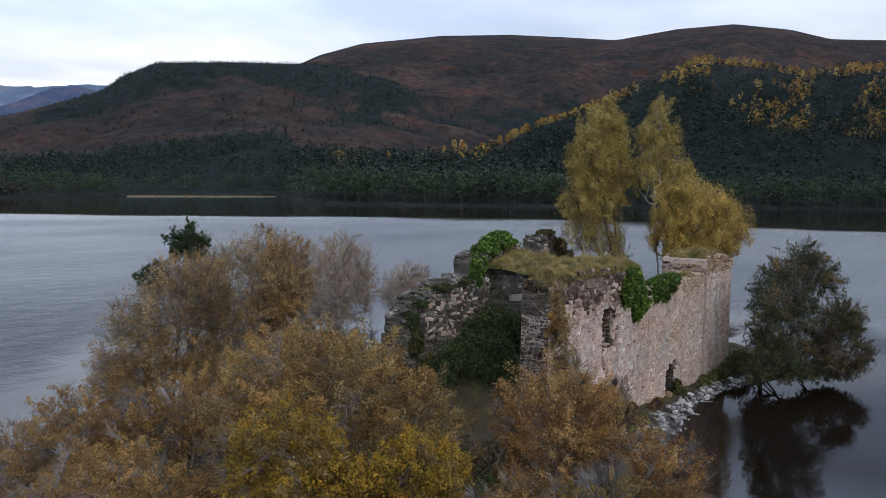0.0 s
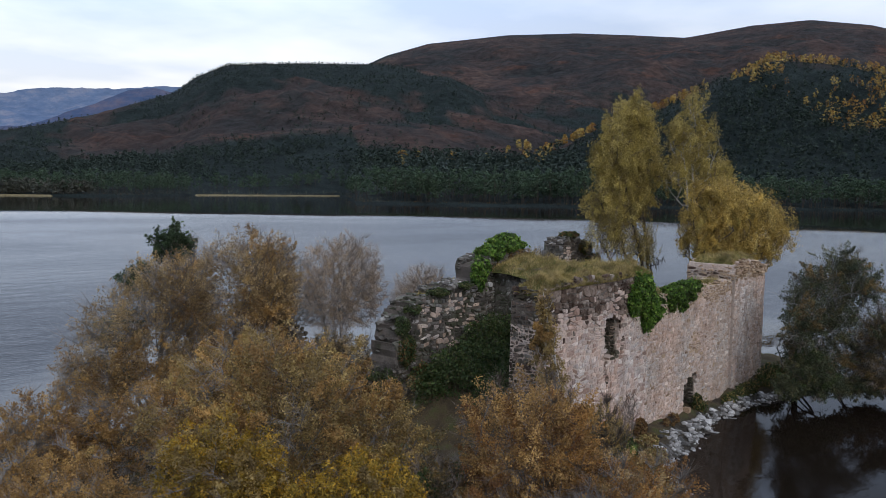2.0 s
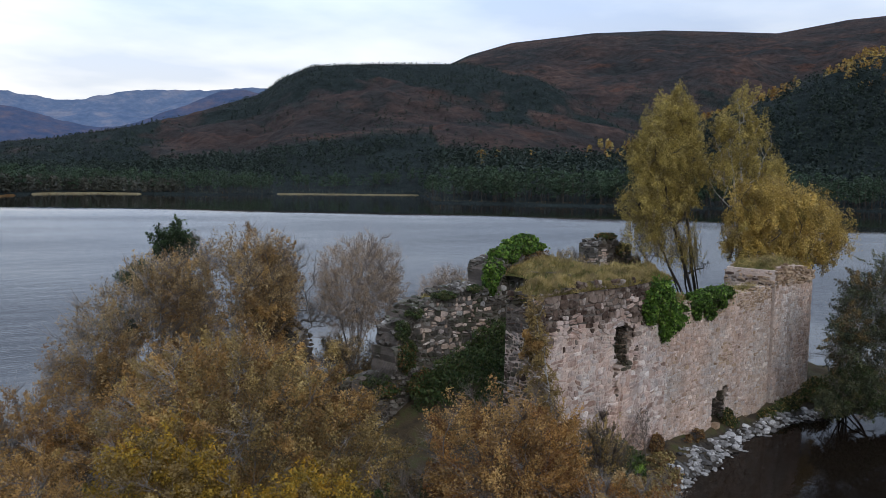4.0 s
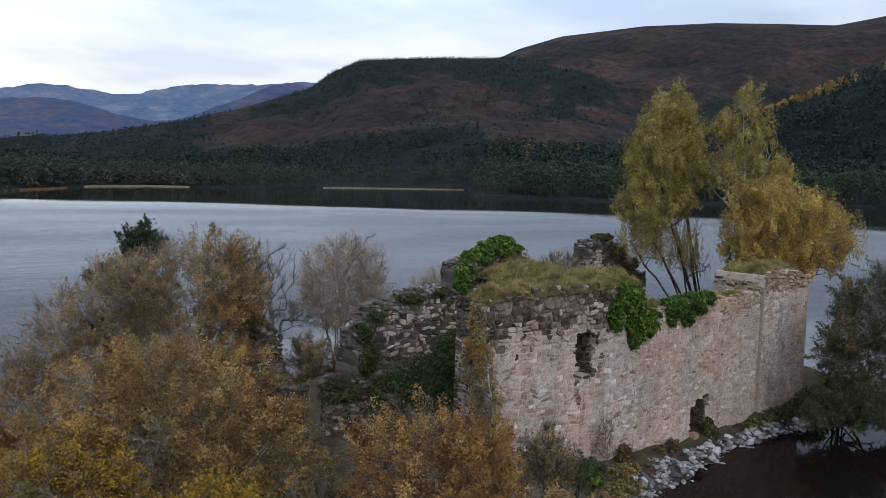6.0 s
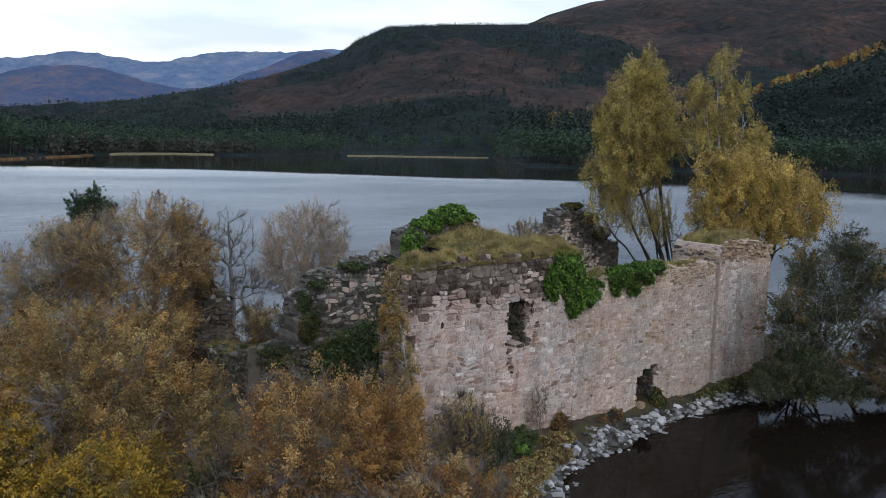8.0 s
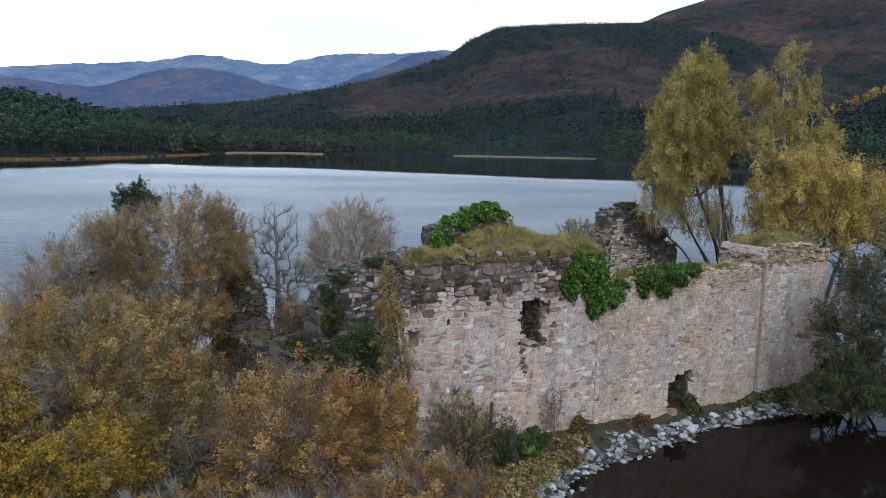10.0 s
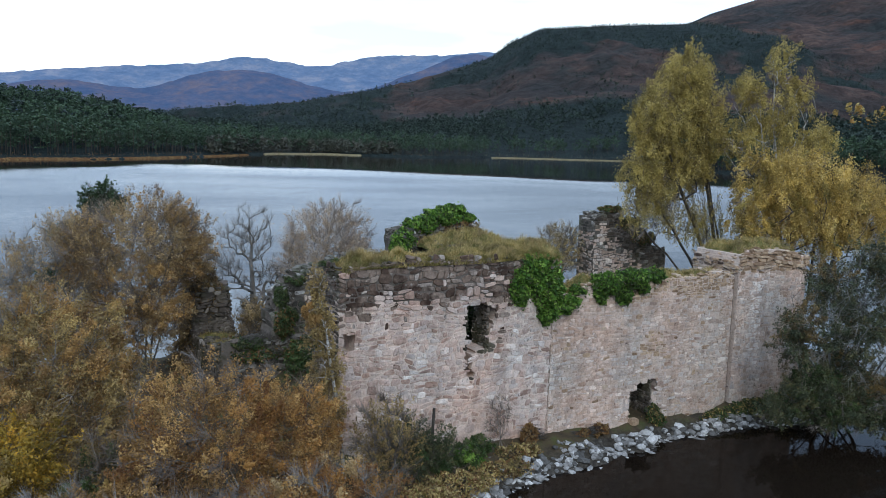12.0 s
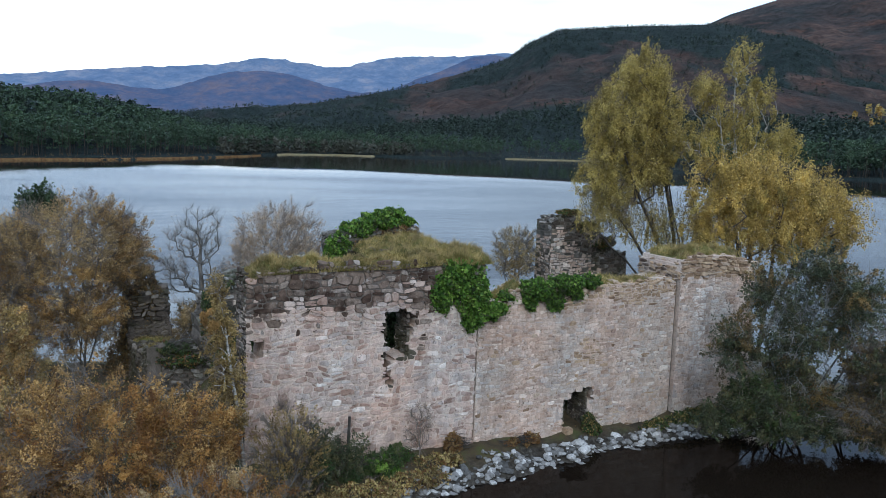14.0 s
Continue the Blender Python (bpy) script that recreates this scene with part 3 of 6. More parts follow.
# ---- masonry ----
def rubble(u0, u1, v0, v1, keep, su, sv, seed):
    """Stones laid in rough, wandering courses: outlines in the face's two directions."""
    r = np.random.RandomState(seed)
    stones = []
    ph = r.uniform(0, 6.28, 4)
    k = r.uniform(0.5, 1.6, 4)
    wander = lambda u, v: sv * 0.34 * (math.sin(k[0] * u + ph[0] + v * 2.1) + 0.7 * math.sin(2.7 * k[1] * u + ph[1] - v * 3.3) + 0.5 * math.sin(6.1 * k[2] * u + ph[2] + v * 5.0))
    v = v0
    while v < v1:
        h = sv * r.uniform(0.62, 1.45)
        u = u0 - su * r.uniform(0, 1)
        s0 = r.uniform(-0.3, 0.3) * h
        while u < u1:
            w = su * r.choice((0.45, 0.6, 0.8, 1.0, 1.25, 1.6)) * r.uniform(0.85, 1.15)
            s1 = r.uniform(-0.42, 0.42) * min(h, w)
            a, b = max(u, u0), min(u + w, u1)
            if b - a > 0.05 and keep((a + b) / 2, v + h / 2):
                e = r.uniform(-0.24, 0.24, 4) * min(h, w * 0.7)
                p = [(a - s0 * 0.5, v + wander(a, v) + e[0]), (b - s1 * 0.5, v + wander(b, v) + e[1]), (b + s1 * 0.5, v + h + wander(b, v + h) + e[2]), (a + s0 * 0.5, v + h + wander(a, v + h) + e[3])]
                m = r.uniform(0.3, 0.7)
                if h > sv * 0.95 and r.rand() < 0.28:
                    # two thin pinnings in place of one stone
                    q0 = (p[0][0] + (p[3][0] - p[0][0]) * m, p[0][1] + (p[3][1] - p[0][1]) * m)
                    q1 = (p[1][0] + (p[2][0] - p[1][0]) * m, p[1][1] + (p[2][1] - p[1][1]) * m)
                    stones += [np.array([p[0], p[1], q1, q0]), np.array([q0, q1, p[2], p[3]])]
                else:
                    # some stones are rounded, some five-sided
                    if r.rand() < 0.4:
                        i = r.randint(0, 4)
                        c = ((p[i][0] + p[(i + 1) % 4][0]) / 2, (p[i][1] + p[(i + 1) % 4][1]) / 2)
                        o = ((a + b) / 2, v + h / 2)
                        f = r.uniform(0.02, 0.16)
                        p.insert(i + 1, (c[0] + (c[0] - o[0]) * f, c[1] + (c[1] - o[1]) * f))
                    stones.append(np.array(p))
            u += w
            s0 = s1
        v += h
    return stones


def stone_shape(poly, joint, proud, r):
    """A slab with a chamfered outline and a domed, uneven front, in (u, v, out)."""
    c = poly.mean(0)
    nxt = np.roll(poly, -1, 0)
    cut = r.uniform(0.10, 0.30, (len(poly), 1))
    ring = np.stack([poly * (1 - cut) + nxt * cut, poly * cut + nxt * (1 - cut)], 1).reshape(-1, 2)
    d = ring - c
    ln = np.linalg.norm(d, axis=1, keepdims=True) + 1e-9
    ring = c + d * np.clip(1 - joint / ln, 0.3, 1)
    k = len(ring)
    tilt = r.uniform(-0.25, 0.25, 2)
    out1 = proud * r.uniform(0.75, 1.15, k)
    inner = c + (ring - c) * r.uniform(0.78, 0.90, (k, 1))
    rise = proud * (1 + ((inner - c) @ tilt))
    V = np.concatenate([np.c_[ring, np.full(k, -0.05)], np.c_[c + (ring - c) * 0.97, out1 * 0.55], np.c_[inner, rise]])
    F = []
    for a in range(k):
        b = (a + 1) % k
        F.append((a, b, k + b, k + a))
        F.append((k + a, k + b, 2 * k + b, 2 * k + a))
    F.append(tuple(range(2 * k, 3 * k)))
    return V, F


def face_stones(owner, origin, U, N, u0, u1, v0, v1, keep, su, sv, seed, material, joint=0.018, proud=0.02, near=None, name="stone", jitter=0.4):
    """Stones on an upright face: origin and U give the u direction, v is up, N points out of the wall. near(u, v): which become objects of their own."""
    r = np.random.RandomState(seed + 1)
    O, U, N, Z = Vector(origin), Vector(U), Vector(N), Vector((0, 0, 1))
    basis = np.array([U, Z, N])
    allv, allf, base, single = [], [], 0, 0
    for poly in rubble(u0, u1, v0, v1, keep, su, sv, seed):
        p = proud * r.uniform(1 - jitter, 1 + jitter * 1.6)
        V, F = stone_shape(poly, joint * r.choice((0.3, 0.7, 1.0, 1.4, 2.2)), p, r)
        c = poly.mean(0)
        mat = material(c[0], c[1], r) if callable(material) else material
        Wv = V @ basis + np.array(O)
        if U.cross(Z).dot(N) < 0:
            F = [f[::-1] for f in F]
        if near and single < 150 and near(c[0], c[1]):
            piece(name, Wv, F, mat, owner)
            single += 1
        else:
            allv.append((mat, Wv, F))
    for mat in {m.name: m for m, _, _ in allv}.values():
        vs, fs, base = [], [], 0
        for m, Wv, F in allv:
            if m is mat:
                vs.append(Wv)
                fs += [tuple(q + base for q in f) for f in F]
                base += len(Wv)
        piece("stonework", np.concatenate(vs), fs, mat, owner, kind="stuff")


def wall_core(owner, origin, U, N, thick, u0, u1, v0, v1, solid, cell, material, seed, name="core"):
    """The wall's body: a grid of cells that are solid or open, as thick as the wall, with uneven edges."""
    r = np.random.RandomState(seed)
    nu, nv = int(round((u1 - u0) / cell)), int(round((v1 - v0) / cell))
    S = np.zeros((nv + 2, nu + 2), dtype=bool)
    for j in range(nv):
        for i in range(nu):
            S[j + 1, i + 1] = solid(u0 + (i + 0.5) * cell, v0 + (j + 0.5) * cell)
    ju, jv = r.uniform(-0.3, 0.3, (2, nv + 1, nu + 1)) * cell
    jn = r.uniform(-0.012, 0.012, (2, nv + 1, nu + 1))
    O, U, N = np.array(origin, float), np.array(U, float), np.array(N, float)
    Z = np.array((0, 0, 1.0))
    idx, verts, faces = {}, [], []

    def vert(j, i, back):
        key = (j, i, back)
        if key not in idx:
            edge_u, edge_v = i in (0, nu), j == 0
            u = u0 + i * cell + (0 if edge_u else ju[j, i])
            v = v0 + j * cell + (0 if edge_v else jv[j, i])
            idx[key] = len(verts)
            verts.append(O + U * u + Z * v + N * (jn[back, j, i] - (thick if back else 0.0)))
        return idx[key]

    flip = np.dot(np.cross(U, Z), N) < 0
    for j in range(nv):
        for i in range(nu):
            if not S[j + 1, i + 1]:
                continue
            q = [(j, i), (j, i + 1), (j + 1, i + 1), (j + 1, i)]
            faces.append([vert(*p, 0) for p in q])
            faces.append([vert(*p, 1) for p in reversed(q)])
            for (dj, di), (a, b) in zip(((-1, 0), (0, 1), (1, 0), (0, -1)), ((0, 1), (1, 2), (2, 3), (3, 0))):
                if not S[j + 1 + dj, i + 1 + di]:
                    faces.append([vert(*q[b], 0), vert(*q[a], 0), vert(*q[a], 1), vert(*q[b], 1)])
    if flip:
        faces = [f[::-1] for f in faces]
    return piece(name, np.array(verts), faces, material, owner)


def jag(x, seed, amp=0.12, scale=1.1):
    x = np.asarray(x, float)
    return float(wave_noise(x, x * 0 + seed, scale, seed) * amp)


FY = 17.80


def keep_top(x):
    return np.interp(x, [32.7, 32.95, 33.3, 34.5, 36.3, 40.1, 42.5], [7.6, 8.05, 8.45, 8.55, 8.6, 8.55, 8.4]) + jag(x, 21, 0.05)


def keep_open(x, z):
    if 38.2 + 0.12 * math.sin(z * 5) < x < 39.50 + 0.15 * math.sin(z * 3.1 + 1) and 4.80 < z < 6.78 - 0.25 * abs(x - 38.7):
        return True
    if 38.26 < x < 38.66 + 0.1 * math.sin(z * 4) and 3.7 < z < 5.0:
        return True
    return 32.97 < x < 33.5 and 5.15 < z < 6.0


def keep_notch(x, z):
    return 38.28 < x < 38.62 and 3.5 < z < 5.0 or 38.6 <= x < 39.55 and 4.62 < z < 5.0


keep_front = thing("wall_keep_front", (37.6, 18.7, 0), "tall roofless keep wall of pale pink-grey limewashed rubble, dark weathered stones along its broken top", "wall", kind="structure")
wall_core(keep_front, (0, FY, 0), (1, 0, 0), (0, -1, 0), 1.4, 32.8, 42.45, -0.3, 6.9, lambda x, z: not keep_open(x, z), 0.16, M_MORTAR, 1)
wall_core(keep_front, (0, FY, 0), (1, 0, 0), (0, -1, 0), 1.4, 32.8, 42.45, 6.902, 8.8, lambda x, z: z < keep_top(x) - 0.05, 0.16, M_CORE, 21, "upper_core")


def keep_stone(x, z, r):
    if keep_notch(x, z):
        return M_STUMP
    damp = z - 7.15 + 0.55 * float(wave_noise(np.array([x]), np.array([z * 1.3]), 2.4, 27)[0]) + (0.5 if x < 34.4 and z > 5.6 else 0) + 0.2 * r.normal()
    if damp > 0 or (abs(x - 39.75) < 0.35 and 4.9 < z < 7.2 and r.rand() < 0.3):
        return M_DARK if r.rand() < 0.95 else M_PALE
    return M_DARK if damp > -0.9 and r.rand() < 0.12 else M_PALE


keep_ok = lambda x, z: z < keep_top(x) and not keep_open(x, z)
face_stones(keep_front, (0, FY, 0), (1, 0, 0), (0, -1, 0), 32.75, 42.45, 0.2, 6.5, lambda x, z: keep_ok(x, z) and z <= 6.5, 0.34, 0.20, 5, keep_stone, 0.022, 0.022, near=lambda x, z: 4.0 < z and x > 36)
face_stones(keep_front, (0, FY, 0), (1, 0, 0), (0, -1, 0), 32.75, 42.45, 6.5, 8.75, keep_ok, 0.38, 0.20, 6, keep_stone, 0.016, 0.045, near=lambda x, z: x > 34, jitter=0.6)
# west end of the keep wall, broken, and its inner face
face_stones(keep_front, (32.82, 0, 0), (0, -1, 0), (-1, 0, 0), -19.2, -17.8, 0.3, 8.4, lambda y, z: True, 0.27, 0.16, 7, lambda y, z, r: M_STUMP if r.rand() < 0.6 else M_DARK, 0.03, 0.06)
# reveals of the window, in dark stone that adds the recess's shade
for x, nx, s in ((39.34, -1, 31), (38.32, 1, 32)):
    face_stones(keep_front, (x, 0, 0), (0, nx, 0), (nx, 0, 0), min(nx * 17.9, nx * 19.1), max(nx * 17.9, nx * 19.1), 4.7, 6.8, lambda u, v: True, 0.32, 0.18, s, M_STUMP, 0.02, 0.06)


def curtain_top(x):
    return np.interp(x, [42.4, 43.0, 43.8, 44.2, 44.7, 47, 49, 51, 53.3], [6.95, 6.8, 6.8, 7.15, 7.25, 7.25, 7.25, 7.3, 7.35]) + jag(x, 22, 0.04)


def door_open(x, z):
    return (47.08 < x < 48.5 and 0.55 < z < 2.12) or (47.48 < x < 48.72 and 2.0 < z < 2.62 - 0.2 * abs(x - 48.3))


curtain = thing("wall_curtain", (48, 18.5, 0), "long curtain wall of pale grey pointed rubble with a small square-cut water gate", "wall", kind="structure")
CY = FY + 0.07
wall_core(curtain, (0, CY, 0), (1, 0, 0), (0, -1, 0), 1.5, 42.52, 53.24, -0.3, 7.5, lambda x, z: z < curtain_top(x) - 0.05 and not door_open(x, z), 0.16, M_MORTAR, 2)
cur_ok = lambda x, z: z < curtain_top(x) and not door_open(x, z)


def curtain_stone(x, z, r):
    if z > 6.45 + 0.2 * math.sin(x * 1.7) and x > 46.5 and r.rand() < 0.9:
        return M_BROWNROCK
    if (x - 48.3) ** 2 + (z - 4.1) ** 2 < 0.75 ** 2 and r.rand() < 0.6:
        return M_BROWNROCK
    return M_BROWNROCK if r.rand() < 0.03 else M_PALE_B


face_stones(curtain, (0, CY, 0), (1, 0, 0), (0, -1, 0), 42.54, 53.23, 0.1, 7.4, cur_ok, 0.29, 0.145, 9, curtain_stone, 0.019, 0.020, near=lambda x, z: z < 3.2 and 44 < x < 52)
# gate reveals, the same dark stone as shade inside the opening
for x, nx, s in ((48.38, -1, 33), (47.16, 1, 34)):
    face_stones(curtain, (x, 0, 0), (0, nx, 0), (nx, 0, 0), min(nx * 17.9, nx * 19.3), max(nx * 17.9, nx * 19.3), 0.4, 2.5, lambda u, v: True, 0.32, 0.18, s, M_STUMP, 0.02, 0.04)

# dressed blocks up both sides of the water gate
r_jamb = np.random.RandomState(71)
for x0, x1, side, v, v1 in ((46.72, 47.10, 1, 0.5, 2.1), (47.12, 47.50, 1, 2.12, 2.6), (48.48, 48.84, -1, 0.6, 1.95), (48.70, 49.02, -1, 1.97, 2.55)):
    while v < v1:
        h = min(r_jamb.uniform(0.17, 0.30), v1 - v + 0.05)
        a, b = (x0 + r_jamb.uniform(-0.12, 0.12), x1) if side > 0 else (x0, x1 + r_jamb.uniform(-0.12, 0.12))
        V, F = stone_shape(np.array([(a, v), (b, v), (b, v + h), (a, v + h)]), 0.012, 0.03, r_jamb)
        piece("jamb_stone", V @ np.array([(1, 0, 0), (0, 0, 1), (0, -1, 0)]) + np.array((0, CY, 0)), F, M_PALE_B, curtain)
        v += h

# dark open joint between the curtain wall and the tower
bm = bmesh.new()
bmesh.ops.create_cube(bm, size=1, matrix=Matrix.LocRotScale((53.33, 18.55, 3.6), None, (0.15, 1.1, 7.2)))
part("joint_fill", bm, M_CORE, curtain, "dark earthy joint")

# square stone at the foot of the water gate
bm = bmesh.new()
bmesh.ops.create_cube(bm, size=1, matrix=Matrix.LocRotScale((47.28, 17.72, 0.72), Euler((0.03, 0.05, 0.06)), (0.42, 0.35, 0.30)))
bmesh.ops.bevel(bm, geom=bm.edges[:], offset=0.04, segments=2, affect="EDGES")
part("gate_sill_stone", bm, M_BROWNROCK, curtain, "worn brown sill stone")


def tower_top(x):
    return np.interp(x, [53.3, 53.8, 54.6, 57.4, 58.0, 58.4], [7.95, 8.2, 8.45, 8.3, 8.05, 7.8]) + jag(x, 23, 0.07)


tower = thing("wall_corner_tower", (56, 19, 0), "corner tower stub of pale rubble with flat brown coping stones and a turf cap", "wall", kind="structure")
TY = FY - 0.02
wall_core(tower, (0, TY, 0), (1, 0, 0), (0, -1, 0), 3.0, 53.42, 58.3, -0.3, 8.5, lambda x, z: z < tower_top(x) - 0.05, 0.16, M_MORTAR, 3)
tow_stone = lambda x, z, r: M_BROWNROCK if z > 7.2 + 0.3 * r.rand() else M_LIME if abs(x - 54.75 - 0.1 * math.sin(z * 2)) < 0.42 and z > 2.6 and r.rand() < 0.8 else M_PALE_B
face_stones(tower, (0, TY, 0), (1, 0, 0), (0, -1, 0), 53.42, 58.35, 0.1, 7.5, lambda x, z: z < tower_top(x), 0.31, 0.16, 12, tow_stone, 0.018, 0.020, near=lambda x, z: z > 3)
face_stones(tower, (0, TY, 0), (1, 0, 0), (0, -1, 0), 53.40, 58.40, 7.5, 8.5, lambda x, z: z < tower_top(x), 0.42, 0.13, 13, tow_stone, 0.012, 0.085, near=lambda x, z: True, jitter=0.7)
face_stones(tower, (53.42, 0, 0), (0, -1, 0), (-1, 0, 0), -20.8, -17.8, 7.2, 8.15, lambda y, z: z < 8.0 + jag(y, 10, 0.12), 0.36, 0.14, 14, lambda y, z, r: M_DARK if r.rand() < 0.4 else M_BROWNROCK, 0.03, 0.07, jitter=0.7)
face_stones(tower, (58.3, 0, 0), (0, 1, 0), (1, 0, 0), 17.8, 20.8, 0.2, 8.0, lambda y, z: True, 0.38, 0.20, 15, M_BROWNROCK, 0.02, 0.04)


def back_top(x):
    return np.interp(x, [31.2, 32.8, 32.9, 33.2, 34.1, 35.4, 36.6, 37.8, 38.9, 39.0, 40, 43.3, 43.8], [3.6, 3.9, 5.1, 6.0, 6.8, 7.25, 7.5, 7.55, 7.1, 8.6, 8.9, 8.9, 7.6]) + jag(x, 24, 0.14, 0.8)


back = thing("wall_keep_back", (38, 26.5, 0), "ruined far keep wall of grey rubble, stepped and mossy, ivy on its highest part", "wall", kind="structure")
wall_core(back, (0, 25.7, 0), (1, 0, 0), (0, -1, 0), 1.6, 31.2, 43.8, -0.3, 9.2, lambda x, z: z < back_top(x) - 0.05, 0.2, M_CORE, 4)
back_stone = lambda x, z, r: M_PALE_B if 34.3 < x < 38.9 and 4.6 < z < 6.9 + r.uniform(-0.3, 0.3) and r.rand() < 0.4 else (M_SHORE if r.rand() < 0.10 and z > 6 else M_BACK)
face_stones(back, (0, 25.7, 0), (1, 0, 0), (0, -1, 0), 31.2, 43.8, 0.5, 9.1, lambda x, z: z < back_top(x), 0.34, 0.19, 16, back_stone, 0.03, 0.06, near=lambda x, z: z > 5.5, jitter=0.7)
face_stones(back, (31.22, 0, 0), (0, -1, 0), (-1, 0, 0), -27.3, -25.7, 0.5, 3.7, lambda y, z: z < 3.5 + jag(y, 6, 0.2), 0.40, 0.24, 17, M_BACK, 0.03, 0.06)

east = thing("wall_keep_east", (42.6, 22.8, 0), "cross wall of the keep with a rough turf top", "wall", kind="structure")
wall_core(east, (43.6, 0, 0), (0, 1, 0), (1, 0, 0), 3.3, 19.25, 25.62, 0.3, 8.9, lambda y, z: z < 8.15 + jag(y, 8, 0.1), 0.29, M_CORE, 5)
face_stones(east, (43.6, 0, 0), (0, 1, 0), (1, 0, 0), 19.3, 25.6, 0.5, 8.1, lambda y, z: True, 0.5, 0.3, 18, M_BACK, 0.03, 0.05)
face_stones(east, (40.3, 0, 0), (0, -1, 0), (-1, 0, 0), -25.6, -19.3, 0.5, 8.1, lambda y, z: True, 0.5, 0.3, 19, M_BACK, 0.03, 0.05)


def frag_top(x):
    return np.interp(x, [54.9, 55.3, 55.9, 57.0, 57.8, 58.6, 59.6, 61], [8.5, 8.85, 9.05, 8.8, 8.1, 7.4, 6.9, 6.4]) + jag(x, 25, 0.13, 0.9)


frag = thing("wall_tower_fragment", (56.5, 31.3, 0), "standing fragment of a grey rendered tower wall with a mossy broken top", "wall", kind="structure")
FRY = 30.6
wall_core(frag, (0, FRY, 0), (1, 0, 0), (0, -1, 0), 1.6, 54.9, 60.9, -0.3, 9.6, lambda x, z: z < frag_top(x) - 0.05, 0.2, M_CORE, 6)
frag_stone = lambda x, z, r: (M_STUMP if r.rand() < 0.6 else M_BACK) if z > 8.1 - 0.8 * max(0, x - 55.6) + r.uniform(-0.35, 0.35) else (M_PALE_B if r.rand() < 0.75 else M_BACK)
face_stones(frag, (0, FRY, 0), (1, 0, 0), (0, -1, 0), 54.9, 60.8, 0.5, 9.6, lambda x, z: z < frag_top(x), 0.34, 0.17, 20, frag_stone, 0.014, 0.035, jitter=0.7)
face_stones(frag, (54.92, 0, 0), (0, -1, 0), (-1, 0, 0), -32.2, -30.6, 0.5, 9.0, lambda y, z: z < 8.4 + jag(y, 9, 0.15), 0.34, 0.17, 21, lambda y, z, r: M_BACK if z > 7.8 or r.rand() < 0.4 else M_PALE_B, 0.02, 0.04, jitter=0.7)


def west_top(y):
    return np.interp(y, [25.5, 27, 29, 31.2, 31.9, 32.4, 33.0, 33.6, 34.2, 34.5], [4.3, 3.4, 3.1, 3.2, 3.7, 4.7, 5.6, 5.2, 4.2, 3.0]) + jag(y, 26, 0.12, 0.8)


west = thing("wall_west", (31.5, 30, 0), "low tumbled rubble wall rising to one tall mossy stump", "wall", kind="structure")
wall_core(west, (32.6, 0, 0), (0, 1, 0), (1, 0, 0), 2.0, 26.0, 34.6, -0.3, 6.3, lambda y, z: z < west_top(y) - 0.05, 0.2, M_CORE, 7)
w_ok = lambda y, z: z < west_top(y)
face_stones(west, (32.6, 0, 0), (0, 1, 0), (1, 0, 0), 26.0, 34.6, 0.4, 6.3, w_ok, 0.42, 0.22, 22, M_STUMP, 0.03, 0.07, jitter=0.7)
face_stones(west, (30.6, 0, 0), (0, -1, 0), (-1, 0, 0), -34.6, -26.0, 0.4, 6.3, lambda y, z: w_ok(-y, z), 0.42, 0.22, 23, M_STUMP, 0.03, 0.07, jitter=0.7)
face_stones(west, (0, 31.7, 0), (1, 0, 0), (0, -1, 0), 30.7, 32.6, 3.0, 6.0, lambda x, z: z < 5.6 - abs(x - 31.5) * 0.7, 0.42, 0.2, 24, M_STUMP, 0.03, 0.08, jitter=0.7)


def cap_rubble(owner, profile, along, u0, u1, w0, w1, count, seed, material, size=(0.22, 0.55)):
    """Loose stones bedded along a broken wall head. along: 'x' or 'y'."""
    r = np.random.RandomState(seed)
    bm = bmesh.new()
    bmesh.ops.create_icosphere(bm, subdivisions=1, radius=0.5)
    ico = np.array([v.co[:] for v in bm.verts])
    faces = [tuple(v.index for v in f.verts) for f in bm.faces]
    bm.free()
    vs, fs = [], []
    for k in range(count):
        u, w = r.uniform(u0, u1), r.uniform(w0, w1)
        s = r.uniform(*size)
        V = ico * r.uniform(0.72, 1.15, (len(ico), 1)) * np.array([1.25, 0.95, 0.55]) * s
        m = np.array(Euler((r.uniform(-0.35, 0.35), r.uniform(-0.35, 0.35), r.uniform(0, 6.28))).to_matrix())
        z = float(profile(u)) - 0.02 + r.uniform(-0.10, 0.06)
        V = V @ m.T + (np.array([u, w, z]) if along == "x" else np.array([w, u, z]))
        if k < 60:
            piece("stone", V, faces, material, owner)
        else:
            fs += [tuple(i + len(vs) * len(ico) for i in f) for f in faces]
            vs.append(V)
    if vs:
        piece("stonework", np.concatenate(vs), fs, material, owner, kind="stuff")


cap_rubble(back, back_top, "x", 31.3, 43.7, 25.65, 27.2, 420, 61, M_BACK)
cap_rubble(west, west_top, "y", 26.1, 34.4, 30.65, 32.55, 300, 62, M_STUMP)
cap_rubble(frag, frag_top, "x", 55.0, 60.7, 30.6, 32.1, 200, 63, M_BACK)
cap_rubble(keep_front, lambda x: keep_top(x) - 0.05, "x", 32.85, 42.4, 17.8, 18.1, 60, 64, M_STUMP, (0.14, 0.28))
cap_rubble(tower, lambda x: tower_top(x) - 0.04, "x", 53.45, 58.2, 17.85, 20.6, 110, 66, M_BROWNROCK, (0.18, 0.36))
